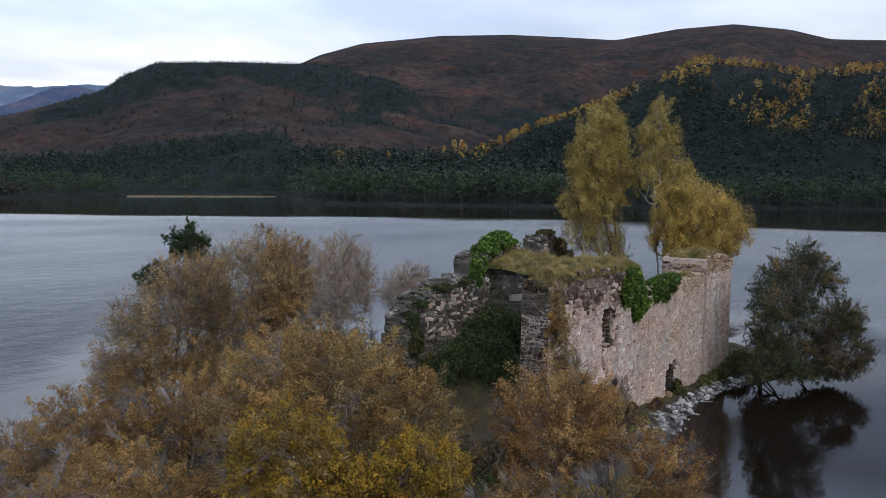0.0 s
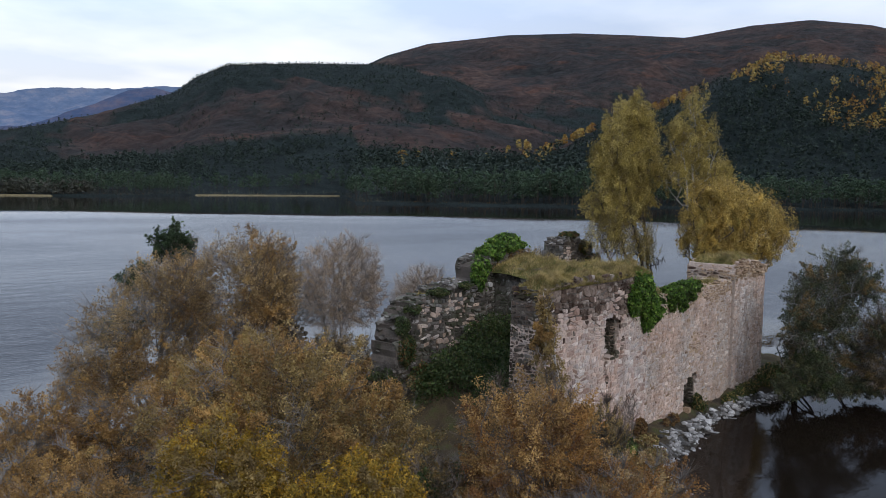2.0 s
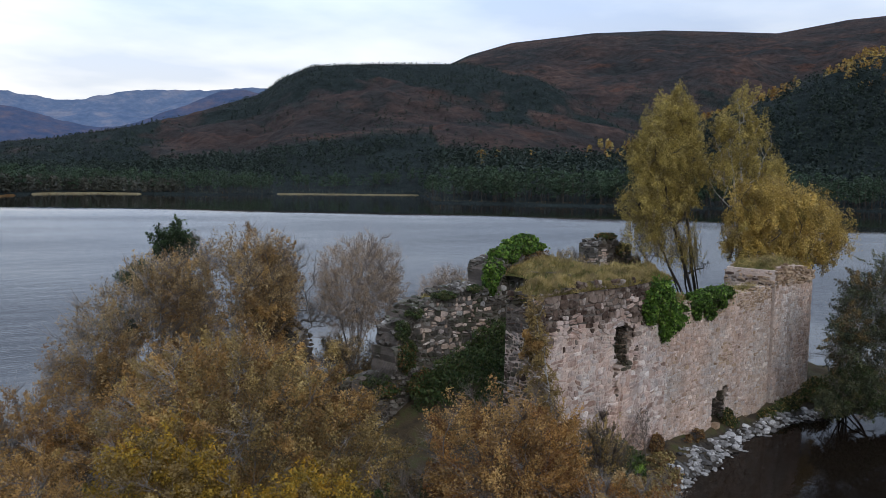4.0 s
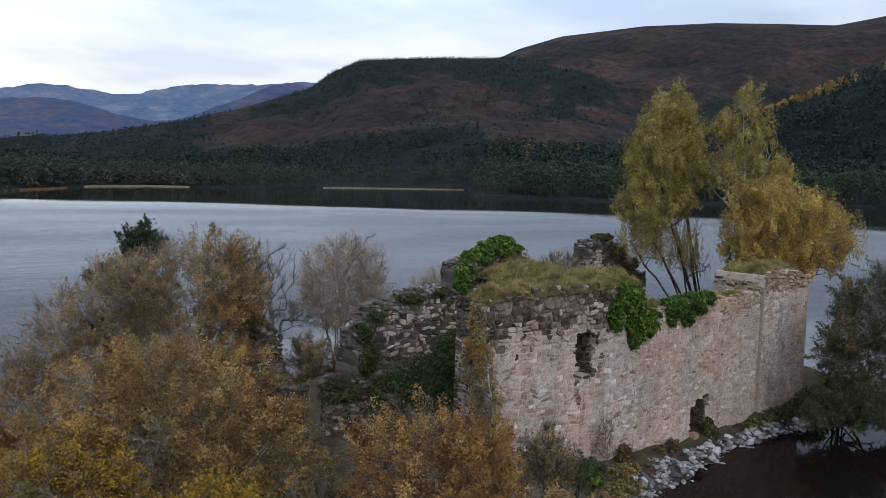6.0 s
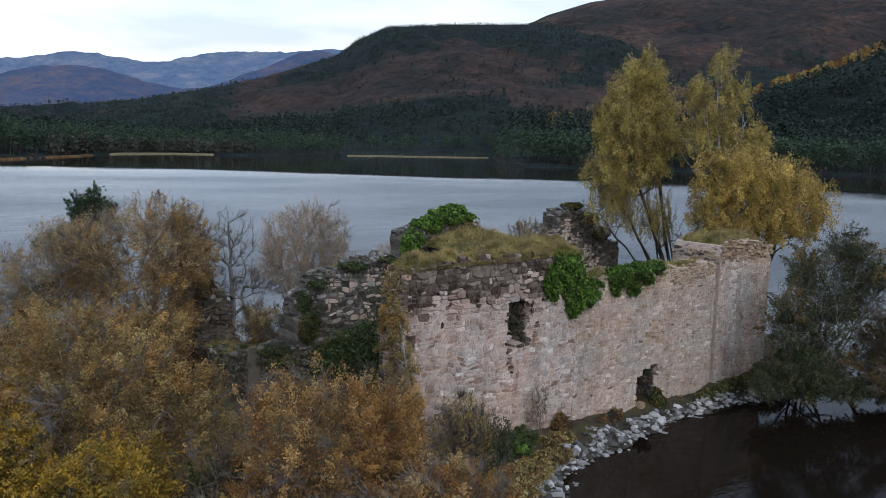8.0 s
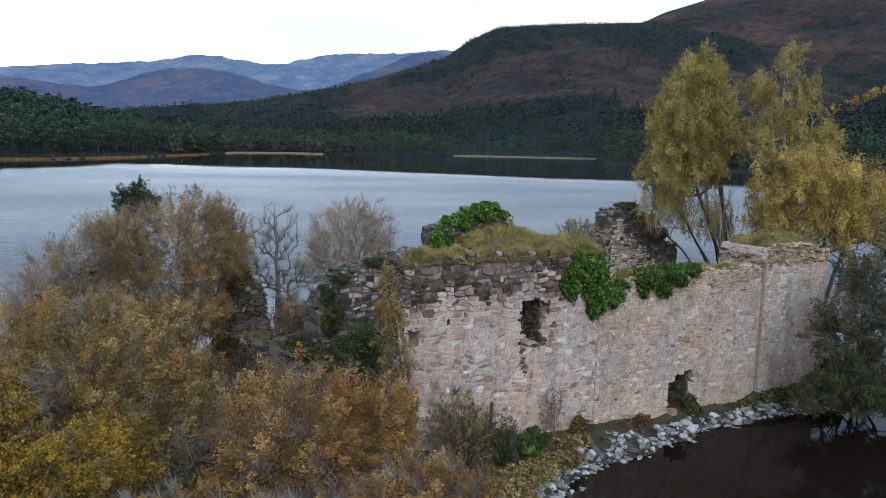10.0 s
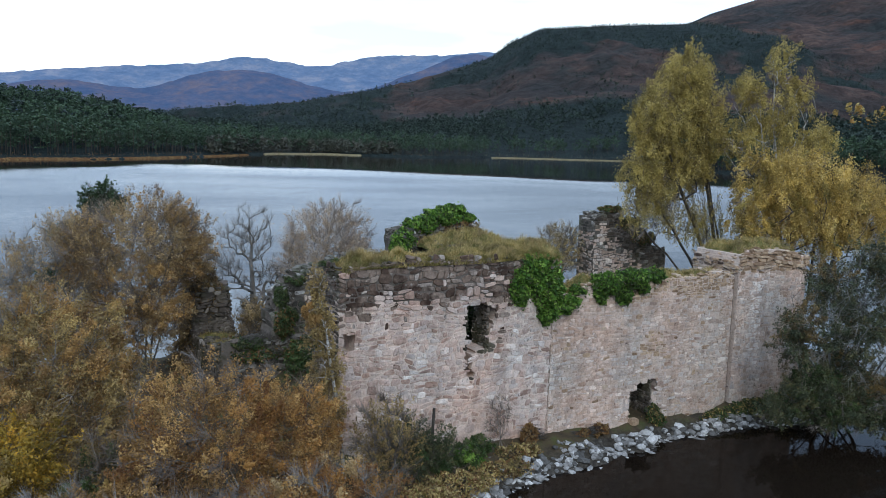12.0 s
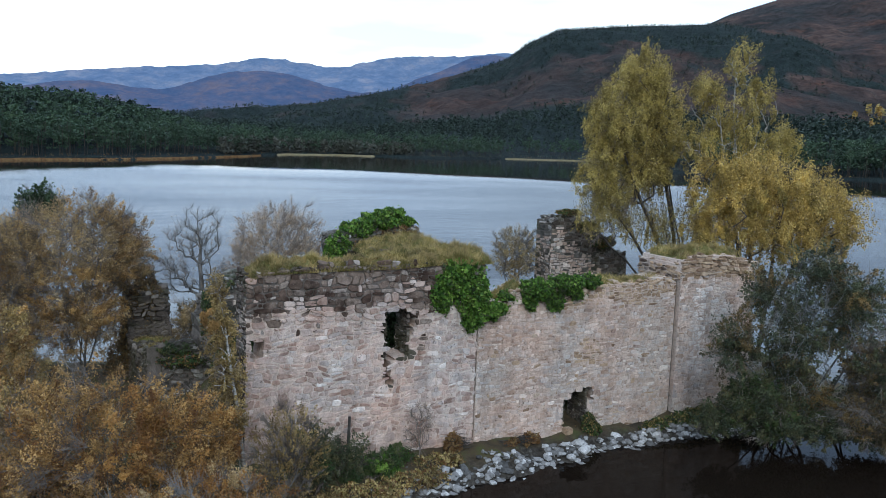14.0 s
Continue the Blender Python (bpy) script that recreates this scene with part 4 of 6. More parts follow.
cap_rubble(curtain, lambda x: curtain_top(x) - 0.02, "x", 42.6, 53.2, 17.85, 18.4, 60, 65, M_BROWNROCK, (0.18, 0.42))

# ---- plants ----
def unit(v):
    return v / (np.linalg.norm(v, axis=-1, keepdims=True) + 1e-9)


def leaf_cards(P, size, r, flat=0.0, down=0.0, slim=0.62):
    """A small pointed leaf at each place, turned at random; down: how far they hang."""
    n = len(P)
    a = r.normal(size=(n, 3))
    a[:, 2] = a[:, 2] * (1 - flat) - down * 1.6
    a = unit(a)
    b = unit(np.cross(a, r.normal(size=(n, 3))))
    s = (size * r.uniform(0.6, 1.35, n))[:, None]
    q = r.uniform(-0.25, 0.25, (n, 1))
    V = np.stack([P - a * s * 0.4 + b * s * slim * 0.55, P + a * s * 0.62 + b * s * q, P - a * s * 0.4 - b * s * slim * 0.55], 1).reshape(-1, 3)
    return V, np.arange(3 * n).reshape(n, 3)


def tubes(A, B, ra, rb, k=5):
    """A tapered tube from each A to its B."""
    d = unit(B - A)
    h = np.where(np.abs(d[:, 2:3]) > 0.9, np.array([[1.0, 0, 0]]), np.array([[0, 0, 1.0]]))
    e = unit(np.cross(d, h))
    f = np.cross(d, e)
    ang = np.arange(k) * 2 * math.pi / k
    ring = e[:, None] * np.cos(ang)[None, :, None] + f[:, None] * np.sin(ang)[None, :, None]
    V = np.concatenate([A[:, None] + ring * ra[:, None, None], B[:, None] + ring * rb[:, None, None]], 1)
    n = len(A)
    q = np.arange(k)
    face = np.stack([q, (q + 1) % k, (q + 1) % k + k, q + k], -1)
    F = (np.arange(n)[:, None, None] * 2 * k + face[None]).reshape(-1, 4)
    return V.reshape(-1, 3), F


def spikes(A, B, ra):
    """A thin blade of a twig from each A to a point at its B."""
    V, _ = tubes(A, B, ra * 1.15, ra * 0, 3)
    n = len(A)
    V = V.reshape(n, 6, 3)[:, [0, 1, 3]].reshape(-1, 3)
    return V, np.arange(3 * n).reshape(-1, 3)


def in_crowns(crowns, n, r, hollow=0.45):
    """Places spread through a crown made of ellipsoids, denser towards its skin, with an uneven outline."""
    w = np.array([c[3] * c[4] + c[4] * c[5] + c[3] * c[5] for c in crowns])
    pick = r.choice(len(crowns), n, p=w / w.sum())
    K = np.array(crowns, float)
    C = K[pick]
    d = unit(r.normal(size=(n, 3)))
    rad = r.uniform(0, 1, n) ** hollow
    lump = 1 + 0.12 * np.sin(d[:, 0] * 7 + pick * 1.7) * np.sin(d[:, 1] * 6 + pick) + 0.07 * np.sin(d[:, 2] * 11 + d[:, 0] * 9)
    X = C[:, :3] + d * C[:, 3:] * (rad * lump)[:, None]
    if len(K) > 1 and hollow < 0.6:
        deep = np.zeros(n, dtype=bool)
        for i, c in enumerate(K):
            deep |= (pick != i) & ((((X - c[:3]) / c[3:]) ** 2).sum(1) < 0.55)
        if 0 < (~deep).sum() < n:
            X[deep] = X[~deep][r.randint(0, (~deep).sum(), deep.sum())] + r.normal(size=(deep.sum(), 3)) * 0.12
    return X


def grow(base, stems, crowns, tips, seed, spread=0.35, lift=0.25, sag=0.0):
    """A branching frame: stems from the base, then boughs that reach out to tips in the crown. Returns places, parents, radii."""
    r = np.random.RandomState(seed)
    P, par, path = [], [], []

    def push(p, parent):
        P.append(p)
        par.append(parent)
        path.append(0.0 if parent < 0 else path[parent] + float(np.linalg.norm(p - P[parent])))
        return len(P) - 1

    base = np.array(base, float)
    root = push(base, -1)
    for s in stems:
        s = np.array(s, float)
        off = base + np.append(r.uniform(-spread, spread, 2), 0.06)
        prev = push(off, root)
        side = np.append(r.uniform(-1, 1, 2), 0) * np.linalg.norm(s - off) * 0.018
        for u in np.linspace(0.12, 1, 9):
            p = off + (s - off) * u + side * math.sin(u * 5) + r.normal(size=3) * 0.03 * (1 + u)
            p[2] += lift * math.sin(u * math.pi) * 1.2
            prev = push(p, prev)
    T = in_crowns(crowns, tips, r, 0.40)
    T = T[np.argsort(np.linalg.norm(T - base, axis=1))]
    for t in T:
        N = np.array(P)
        cost = np.linalg.norm(N - t, axis=1) + 0.30 * np.array(path) + 3.0 * np.maximum(0, N[:, 2] - t[2] - 0.3) / 3
        k = int(np.argmin(cost))
        a = N[k]
        L = np.linalg.norm(t - a)
        m = 2 if L < 1.2 else 3 if L < 2.5 else 4
        prev = k
        for u in np.linspace(0, 1, m + 1)[1:]:
            p = a + (t - a) * u + r.normal(size=3) * 0.06 * L * (u < 1)
            p[2] += (lift * 0.5 - sag * u) * L * math.sin(u * math.pi * 0.8) * 0.4
            prev = push(p, prev)
    P, par = np.array(P), np.array(par)
    load = np.ones(len(P))
    for i in range(len(P) - 1, -1, -1):
        if par[i] >= 0:
            load[par[i]] += load[i]
    return P, par, load


def plumes(crowns, n, r, length, width, hang, rise, hollow=0.2, skin=None):
    """Leafy shoots at the crown's skin: their middles, directions, lengths and widths."""
    T = in_crowns(crowns, n, r, hollow)
    if skin is not None:
        ok = skin(T)
        T = T[ok] if ok.sum() > 4 else T
    K = np.array(crowns, float)
    near = np.argmin((((T[:, None] - K[None, :, :3]) / K[None, :, 3:]) ** 2).sum(-1), 1)
    out = unit((T - K[near, :3]) / K[near, 3:])
    axis = unit(out * (1 - 0.8 * hang) + np.array([0, 0, rise - 1.5 * hang]) + r.normal(size=T.shape) * 0.28)
    big = r.uniform(0.55, 1.45, len(T))
    return T - axis * (length * big * 0.38)[:, None], axis, length * big, width * big * r.uniform(0.8, 1.25, len(T))


def tree(name, label, base, stems, crowns, tips, twigs, leaves, leaf_size, leaf_mat, bark, twig_mat, seed, girth=0.16, twig_len=0.7, second=None, group="", category="tree", leaf_down=0.0, twig_r=0.007, trunk_name="trunk", sag=0.0, spread=0.35, shoot=(0.62, 0.19), per=75, hang=0.0, rise=0.22, inner=0.12, hollow=0.2):
    """A tree: stems and boughs, bare twigs, and leafy shoots. per: leaves on a shoot; inner: the share of leaves deep
    in the crown, toned darker for shade.
    """
    r = np.random.RandomState(seed)
    base = np.array(base, float)
    owner = thing(name, base, label, category, group)
    P, par, load = grow(base, stems, crowns, tips, seed, sag=sag, spread=spread)
    rad = np.clip(girth * (load / load.max()) ** 0.5, 0.010, None)
    e = np.where(par >= 0)[0]
    V, F = tubes(P[par[e]], P[e], np.minimum(rad[par[e]], rad[e] * 1.5), rad[e] * 0.95, 5)
    piece(trunk_name, V, F, bark, owner, smooth=True)
    # bare twigs off the outer boughs
    outer = np.where(load < max(10, load.max() * 0.03))[0]
    k = r.choice(outer, twigs)
    q = par[k]
    u = r.uniform(0, 1, (twigs, 1))
    S = P[k] * u + P[q] * (1 - u)
    cen = np.array([c[:3] for c in crowns]).mean(0)
    d = unit(unit(S - cen) * 0.7 + unit(P[k] - P[q]) * 0.6 + r.normal(size=(twigs, 3)) * 0.6 + np.array([0, 0, rise * 0.5 - hang]))
    L = twig_len * r.uniform(0.45, 1.3, (twigs, 1))
    A, B = [S], [S + d * L]
    sets = [(leaves, leaf_mat, leaf_size)] + ([second] if second else [])
    for s, (count, mat, size) in enumerate(sets):
        if not count:
            continue
        patch = lambda X: np.sin(X[:, 0] * 0.9 + seed) * np.sin(X[:, 1] * 0.8 + seed * 2) + 0.5 * np.sin(X[:, 2] * 1.1 + seed) > 0.05
        T, axis, ln, wd = plumes(crowns, max(12, count // per), r, shoot[0], shoot[1], hang, rise, hollow, patch if s else None)
        A.append(T - axis * ln[:, None] * 0.75)
        B.append(T + axis * ln[:, None] * 0.55)
        m = count - int(count * inner)
        i = r.randint(0, len(T), m)
        u = r.uniform(0, 1, m)
        bulge = (0.25 + 0.75 * np.sin(math.pi * np.clip(u, 0, 1) ** 0.8)) * wd[i]
        X = T[i] + axis[i] * (ln[i] * (u - 0.5))[:, None] + r.normal(size=(m, 3)) * 0.6 * bulge[:, None]
        tone = r.uniform(0.12, 0.92, len(T))[i] + r.normal(size=m) * 0.13
        # inner leaves get the lower tones, so crown shade is partly in their colour
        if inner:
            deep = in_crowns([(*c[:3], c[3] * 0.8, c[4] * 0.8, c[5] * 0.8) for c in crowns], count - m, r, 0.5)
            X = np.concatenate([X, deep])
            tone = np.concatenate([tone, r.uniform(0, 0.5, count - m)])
        X[:, 2] = np.maximum(X[:, 2], 0.12)
        V, F = leaf_cards(X, size, r, down=leaf_down)
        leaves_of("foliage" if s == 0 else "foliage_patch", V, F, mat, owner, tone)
    A, B = np.concatenate(A), np.concatenate(B)
    V, F = spikes(A, B, np.full(len(A), twig_r))
    piece("brushwood", V, F, twig_mat, owner, kind="stuff")
    return owner


def g(x, y):
    return float(island_z(np.array([x]), np.array([y]))[0])


def at(x, y):
    return (x, y, max(g(x, y), -0.2) - 0.08)


# big brown willow and its yellow neighbour on the near shore
tree("willow_tree", "broad domed willow in thinning orange-brown leaf with grey lichened twigs", at(22.4, 21.4), [(20, 19.8, 5.4), (24.5, 20.0, 5.4), (24.6, 23.2, 5.8), (20.6, 23.6, 5.4), (22.3, 21.5, 6.6)],
     [(22.1, 21.5, 3.9, 4.2, 3.9, 3.9), (20.8, 21.6, 3.5, 2.7, 2.6, 2.9), (23.8, 23.3, 4.2, 3.0, 2.8, 3.0), (24.5, 19.0, 3.3, 2.4, 2.4, 2.6)],
     300, 5000, 80000, 0.078, L_OLIVE, B_WILLOW, B_TWIG_PALE, 101, girth=0.07, twig_len=0.9, twig_r=0.008, second=(75000, L_BROWN, 0.078), group="willows")
tree("willow_tree", "low brown-leaved willow filling the gap between taller ones", at(22.6, 28.6), [(21.2, 28.4, 3.6), (23.8, 29, 3.8), (22.6, 30.0, 3.6)],
     [(22.2, 28.6, 2.6, 2.6, 2.4, 2.3), (24.8, 29.2, 2.6, 2.3, 2.2, 2.2), (20.6, 30.2, 2.2, 2.2, 2.2, 1.9)],
     170, 4000, 46000, 0.070, L_BROWN, B_WILLOW, B_TWIG_PALE, 131, girth=0.075, twig_len=0.8, second=(14000, L_RUST, 0.066), group="willows")
tree("sallow_tree", "sallow bush in bright yellow-green autumn leaf on the shore", at(19.6, 17.6), [(18.4, 18.6, 3.4), (21.4, 16.2, 3.4), (20.4, 17.6, 3.6), (18.4, 20.2, 3.4)],
     [(18.8, 19.6, 3.3, 2.3, 2.2, 2.3), (21.7, 16.5, 2.8, 2.1, 2.0, 2.0), (19.8, 17.6, 2.1, 2.1, 1.9, 1.9)],
     190, 3500, 66000, 0.082, L_YELLOW, B_WILLOW, B_TWIG, 102, girth=0.07, twig_len=0.65, second=(30000, L_OLIVE, 0.075), group="sallows", rise=0.1, shoot=(0.6, 0.22))
tree("sallow_tree", "small sallow in yellow and brown leaf low on the shore", at(23.4, 13.6), [(22.6, 13.4, 2.0), (24.2, 14.0, 2.2), (23.4, 14.6, 2.2)],
     [(23.0, 13.6, 1.7, 1.9, 1.7, 1.4), (24.6, 14.4, 1.8, 1.4, 1.4, 1.3)], 110, 3500, 26000, 0.07, L_BROWN, B_WILLOW, B_TWIG_PALE, 103, girth=0.06, twig_len=0.6, second=(6000, L_OLIVE, 0.075), group="sallows")
tree("rowan_bush", "rust-orange leaved shrub beside the keep wall", at(28.0, 14.6), [(26.4, 14.6, 4.6), (29.2, 14.4, 4.4), (28.2, 15.8, 4.4), (27.2, 13.4, 4.2)],
     [(27.0, 14.5, 3.5, 2.6, 2.4, 3.0), (29.3, 14.8, 3.0, 2.3, 2.1, 2.8), (30.6, 15.4, 2.4, 1.6, 1.7, 2.2)],
     220, 5500, 50000, 0.070, L_BROWN, B_WILLOW, B_TWIG, 104, girth=0.06, twig_len=0.75, second=(34000, L_RUST, 0.070), group="shrubs", category="shrub", rise=0.4)
tree("rowan_bush", "low tangled shrub, half bare, with rusty leaves at the water's edge", at(30.2, 11.6), [(28.8, 11.2, 2.2), (31.6, 11.4, 2.3), (30.4, 12.6, 2.6)],
     [(28.6, 11.6, 1.9, 2.0, 1.8, 1.6), (30.9, 11.5, 1.8, 2.0, 1.8, 1.6), (30.4, 13.0, 1.9, 1.8, 1.7, 1.5)],
     170, 5500, 24000, 0.070, L_RUST, B_WILLOW, B_TWIG_PALE, 105, girth=0.06, twig_len=0.7, twig_r=0.010, group="shrubs", category="shrub", rise=0.4, second=(9000, L_FADED, 0.07))
tree("sallow_tree", "half-bare sallow with silvery lichened twigs low over the water", at(26.4, 11.4), [(25.4, 11.2, 2.0), (27.4, 11.4, 2.1)],
     [(26.2, 11.5, 1.6, 2.1, 1.8, 1.4), (24.8, 12.6, 1.7, 1.6, 1.6, 1.2)], 130, 5500, 15000, 0.072, L_OLIVE, B_PALE, B_TWIG_PALE, 106, girth=0.06, twig_len=0.8, twig_r=0.010, second=(7000, L_YELLOW, 0.08), group="sallows")
tree("bramble_bush", "dim thicket of brown twigs with a few green leaves", at(24.6, 16.0), [(23.8, 15.8, 2.8), (25.4, 16.0, 2.8), (24.8, 17.2, 3.0)],
     [(24.4, 15.8, 1.9, 1.7, 1.6, 1.8), (25.6, 17.0, 1.9, 1.5, 1.5, 1.8)], 140, 4500, 20000, 0.075, L_ALDERBROWN, B_WILLOW, B_TWIG, 135, girth=0.06, twig_len=0.8, group="shrubs", category="shrub", second=(5000, L_BRAMBLE, 0.085))
# scrub on the far-left shore
tree("sallow_tree", "spreading brown-leaved sallow with pale bare twigs on the shore", at(18.6, 31.6), [(16.6, 30.6, 2.8), (20, 31.4, 3.4), (19.2, 32.8, 3.2), (17, 29, 2.8)],
     [(19.2, 32.0, 2.2, 2.5, 2.4, 2.1), (16.4, 30.4, 1.9, 2.6, 2.4, 1.8), (15.0, 33.2, 1.6, 2.4, 2.2, 1.5)],
     220, 6500, 50000, 0.072, L_BROWN, B_WILLOW, B_TWIG_PALE, 107, girth=0.07, twig_len=0.9, twig_r=0.009, group="sallows")
tree("sallow_tree", "low brown-leaved sallow scrub by the water", at(15.2, 25.0), [(14.4, 24.4, 2.0), (16, 25.6, 2.2), (15, 26.4, 2.0)],
     [(15.0, 25.0, 1.6, 2.4, 2.4, 1.5), (17.2, 27.0, 1.9, 2.2, 2.0, 1.6), (17.4, 23.2, 1.7, 1.9, 1.9, 1.6)], 180, 4500, 46000, 0.072, L_BROWN, B_WILLOW, B_TWIG_PALE, 108, girth=0.07, twig_len=0.75, second=(8000, L_OLIVE, 0.07), group="sallows")
# tall group behind on the left
tree("willow_tree", "tall multi-stemmed willow in thin buff-brown leaf", at(28.6, 31.6), [(27.2, 31, 7.4), (29.2, 30.2, 7.4), (30.4, 32.4, 7.8), (28.8, 33.0, 8.0), (28.4, 31.0, 9.2), (26.4, 30.6, 5.6)],
     [(28.4, 31.0, 7.9, 2.6, 2.5, 2.6), (30.3, 32.2, 7.4, 1.8, 1.9, 2.1), (26.6, 31.8, 7.3, 2.3, 2.3, 2.3), (28.0, 31.0, 4.6, 2.6, 2.3, 2.3)],
     420, 7500, 56000, 0.070, L_FADED, B_WILLOW, B_TWIG, 109, girth=0.10, twig_len=1.0, twig_r=0.0085, rise=0.4, shoot=(0.7, 0.17), per=32, inner=0.03, second=(42000, L_BROWN, 0.072), group="willows", hollow=0.32)
tree("willow_tree", "willow in dull yellow-brown leaf with a twiggy silver-grey outline", at(25.0, 32.8), [(23.8, 32.8, 6.4), (26.4, 33, 7.4), (25, 34.0, 7.2), (22.8, 32.8, 5.8), (21.6, 32.0, 5.0), (25.2, 31.0, 5.0)],
     [(25.4, 33.0, 7.0, 2.5, 2.4, 2.5), (23.2, 32.6, 5.8, 2.4, 2.2, 2.4), (21.6, 31.8, 4.5, 2.0, 1.9, 2.1), (25.0, 31.4, 4.6, 2.2, 2.0, 2.0)],
     400, 7500, 50000, 0.070, L_FADED, B_WILLOW, B_TWIG_PALE, 110, girth=0.11, twig_len=1.0, twig_r=0.0085, rise=0.4, shoot=(0.7, 0.17), per=32, inner=0.03, second=(28000, L_BROWN, 0.072), group="willows", hollow=0.32)
tree("alder_tree", "dark green alder rising through the willows", at(26.0, 35.4), [(26.9, 34.9, 10.2), (24.0, 36.0, 6.0), (22.8, 36.4, 3.4)],
     [(26.9, 34.9, 9.5, 1.2, 1.2, 1.1), (25.6, 35.6, 7.8, 1.2, 1.1, 1.0), (24.9, 35.8, 5.4, 1.3, 1.2, 1.1), (24.2, 36.0, 3.2, 1.3, 1.2, 1.2)],
     120, 1600, 24000, 0.12, L_GREEN, B_DARK, B_TWIG, 111, girth=0.14, twig_len=0.5, rise=0.1, shoot=(0.8, 0.20), per=110)
# bare ones behind
tree("bare_willow", "round-headed willow, nearly bare, a haze of tan twigs", at(39.6, 37.2), [(37.2, 36.8, 7.2), (42.2, 36.8, 7.2), (40.4, 38.4, 8.0), (38.6, 36.2, 8.2), (41.2, 37.6, 8.0), (37.8, 37.6, 7.8), (39.8, 36.6, 8.8)],
     [(39.8, 37.0, 6.3, 3.1, 2.8, 3.1)], 260, 7000, 42000, 0.062, L_TAN, B_WILLOW, B_TAN, 112, girth=0.10, twig_len=0.8, twig_r=0.009, spread=0.4, rise=0.45, shoot=(0.7, 0.13), per=24, inner=0.0)
tree("bare_tree", "leafless grey tree with upswept limbs", at(35.3, 37.8), [(35.35, 37.9, 9.1)],
     [(35.3, 37.9, 6.6, 2.0, 1.9, 2.5), (34.0, 37.6, 5.2, 1.6, 1.4, 1.3), (36.8, 38.1, 4.8, 1.6, 1.4, 1.3)], 260, 6000, 1200, 0.06, L_TAN, B_WILLOW, B_TWIG_PALE, 113, girth=0.20, twig_len=0.7, spread=0.05, rise=0.8, per=5, inner=0.0)
tree("sallow_tree", "thin yellowish sallow beside the broken tower", at(53.0, 31.8), [(52.2, 31.6, 7.2), (53.8, 32, 7.4), (53.0, 31.2, 7.8)],
     [(53.0, 31.6, 6.8, 1.6, 1.4, 1.7)], 130, 3500, 13000, 0.065, L_OLIVE, B_WILLOW, B_TWIG_PALE, 133, girth=0.07, twig_len=0.6, group="sallows", rise=0.7, shoot=(0.6, 0.11), per=30, inner=0.0)
tree("sallow_tree", "small half-bare tan sallow behind the ruin", at(46.7, 36.8), [(45.8, 36.4, 6.0), (47.6, 37.0, 6.0), (46.7, 36.4, 6.6)],
     [(46.7, 36.6, 5.0, 2.0, 2.0, 2.3)], 300, 8000, 16000, 0.055, L_TAN, B_WILLOW, B_TAN, 114, girth=0.08, twig_len=0.8, group="sallows", rise=0.3, shoot=(0.6, 0.12), per=18, inner=0.0)

tree("bramble_bush", "brown half-bare bush behind the low tumbled wall", at(33.7, 30.4), [(33.3, 29.8, 3.6), (34.0, 31.2, 3.8), (33.7, 30.2, 4.2)],
     [(33.5, 29.4, 3.4, 1.3, 1.3, 1.7), (33.7, 31.0, 3.5, 1.4, 1.4, 1.8), (33.6, 30.2, 1.8, 1.5, 1.6, 1.5)], 140, 4000, 16000, 0.07, L_ALDERBROWN, B_WILLOW, B_TWIG, 136, girth=0.07, twig_len=0.8, group="shrubs", category="shrub", second=(9000, L_FADED, 0.066), rise=0.4)

# birches behind the curtain wall
tree("birch_tree", "tall weeping birch with yellow-green leaves and a dark leaning stem", at(64.6, 27.8), [(59.2, 28.1, 18.0), (56.6, 27.6, 14.4), (60.4, 28.4, 15.6), (56.2, 28.4, 11.4)],
     [(58.9, 28.0, 16.3, 2.1, 1.9, 2.3), (57.3, 28.0, 14.3, 2.0, 2.0, 2.4), (60.4, 28.0, 14.1, 1.5, 1.9, 2.5), (56.9, 28.0, 11.2, 1.8, 2.0, 2.2), (59.2, 28.0, 11.6, 1.9, 2.0, 1.7)],
     230, 1500, 84000, 0.10, L_BIRCH, B_DARK, B_TWIG, 115, girth=0.20, twig_len=0.8, leaf_down=0.6, group="birches", spread=0.1, shoot=(1.15, 0.30), per=150, hang=0.75, rise=0.2, inner=0.04, hollow=0.3)
tree("birch_tree", "thin hanging sprays of a birch over the ruined tower", at(64.2, 28.2), [(58.4, 28.4, 9.4), (60.2, 27.8, 9.2), (61.8, 28.4, 8.8), (56.2, 28.4, 9.0)],
     [(58.6, 28.4, 8.6, 1.4, 1.5, 1.2), (60.4, 28.0, 8.2, 1.5, 1.7, 1.3), (56.4, 28.2, 8.8, 1.3, 1.5, 1.2), (62.2, 28.2, 7.6, 1.4, 1.5, 1.3)],
     120, 900, 13000, 0.09, L_BIRCH, B_DARK, B_TWIG, 132, girth=0.13, twig_len=0.9, leaf_down=0.6, group="birches", spread=0.1, shoot=(1.7, 0.14), per=50, hang=0.95, rise=0.0, inner=0.0, hollow=0.4)
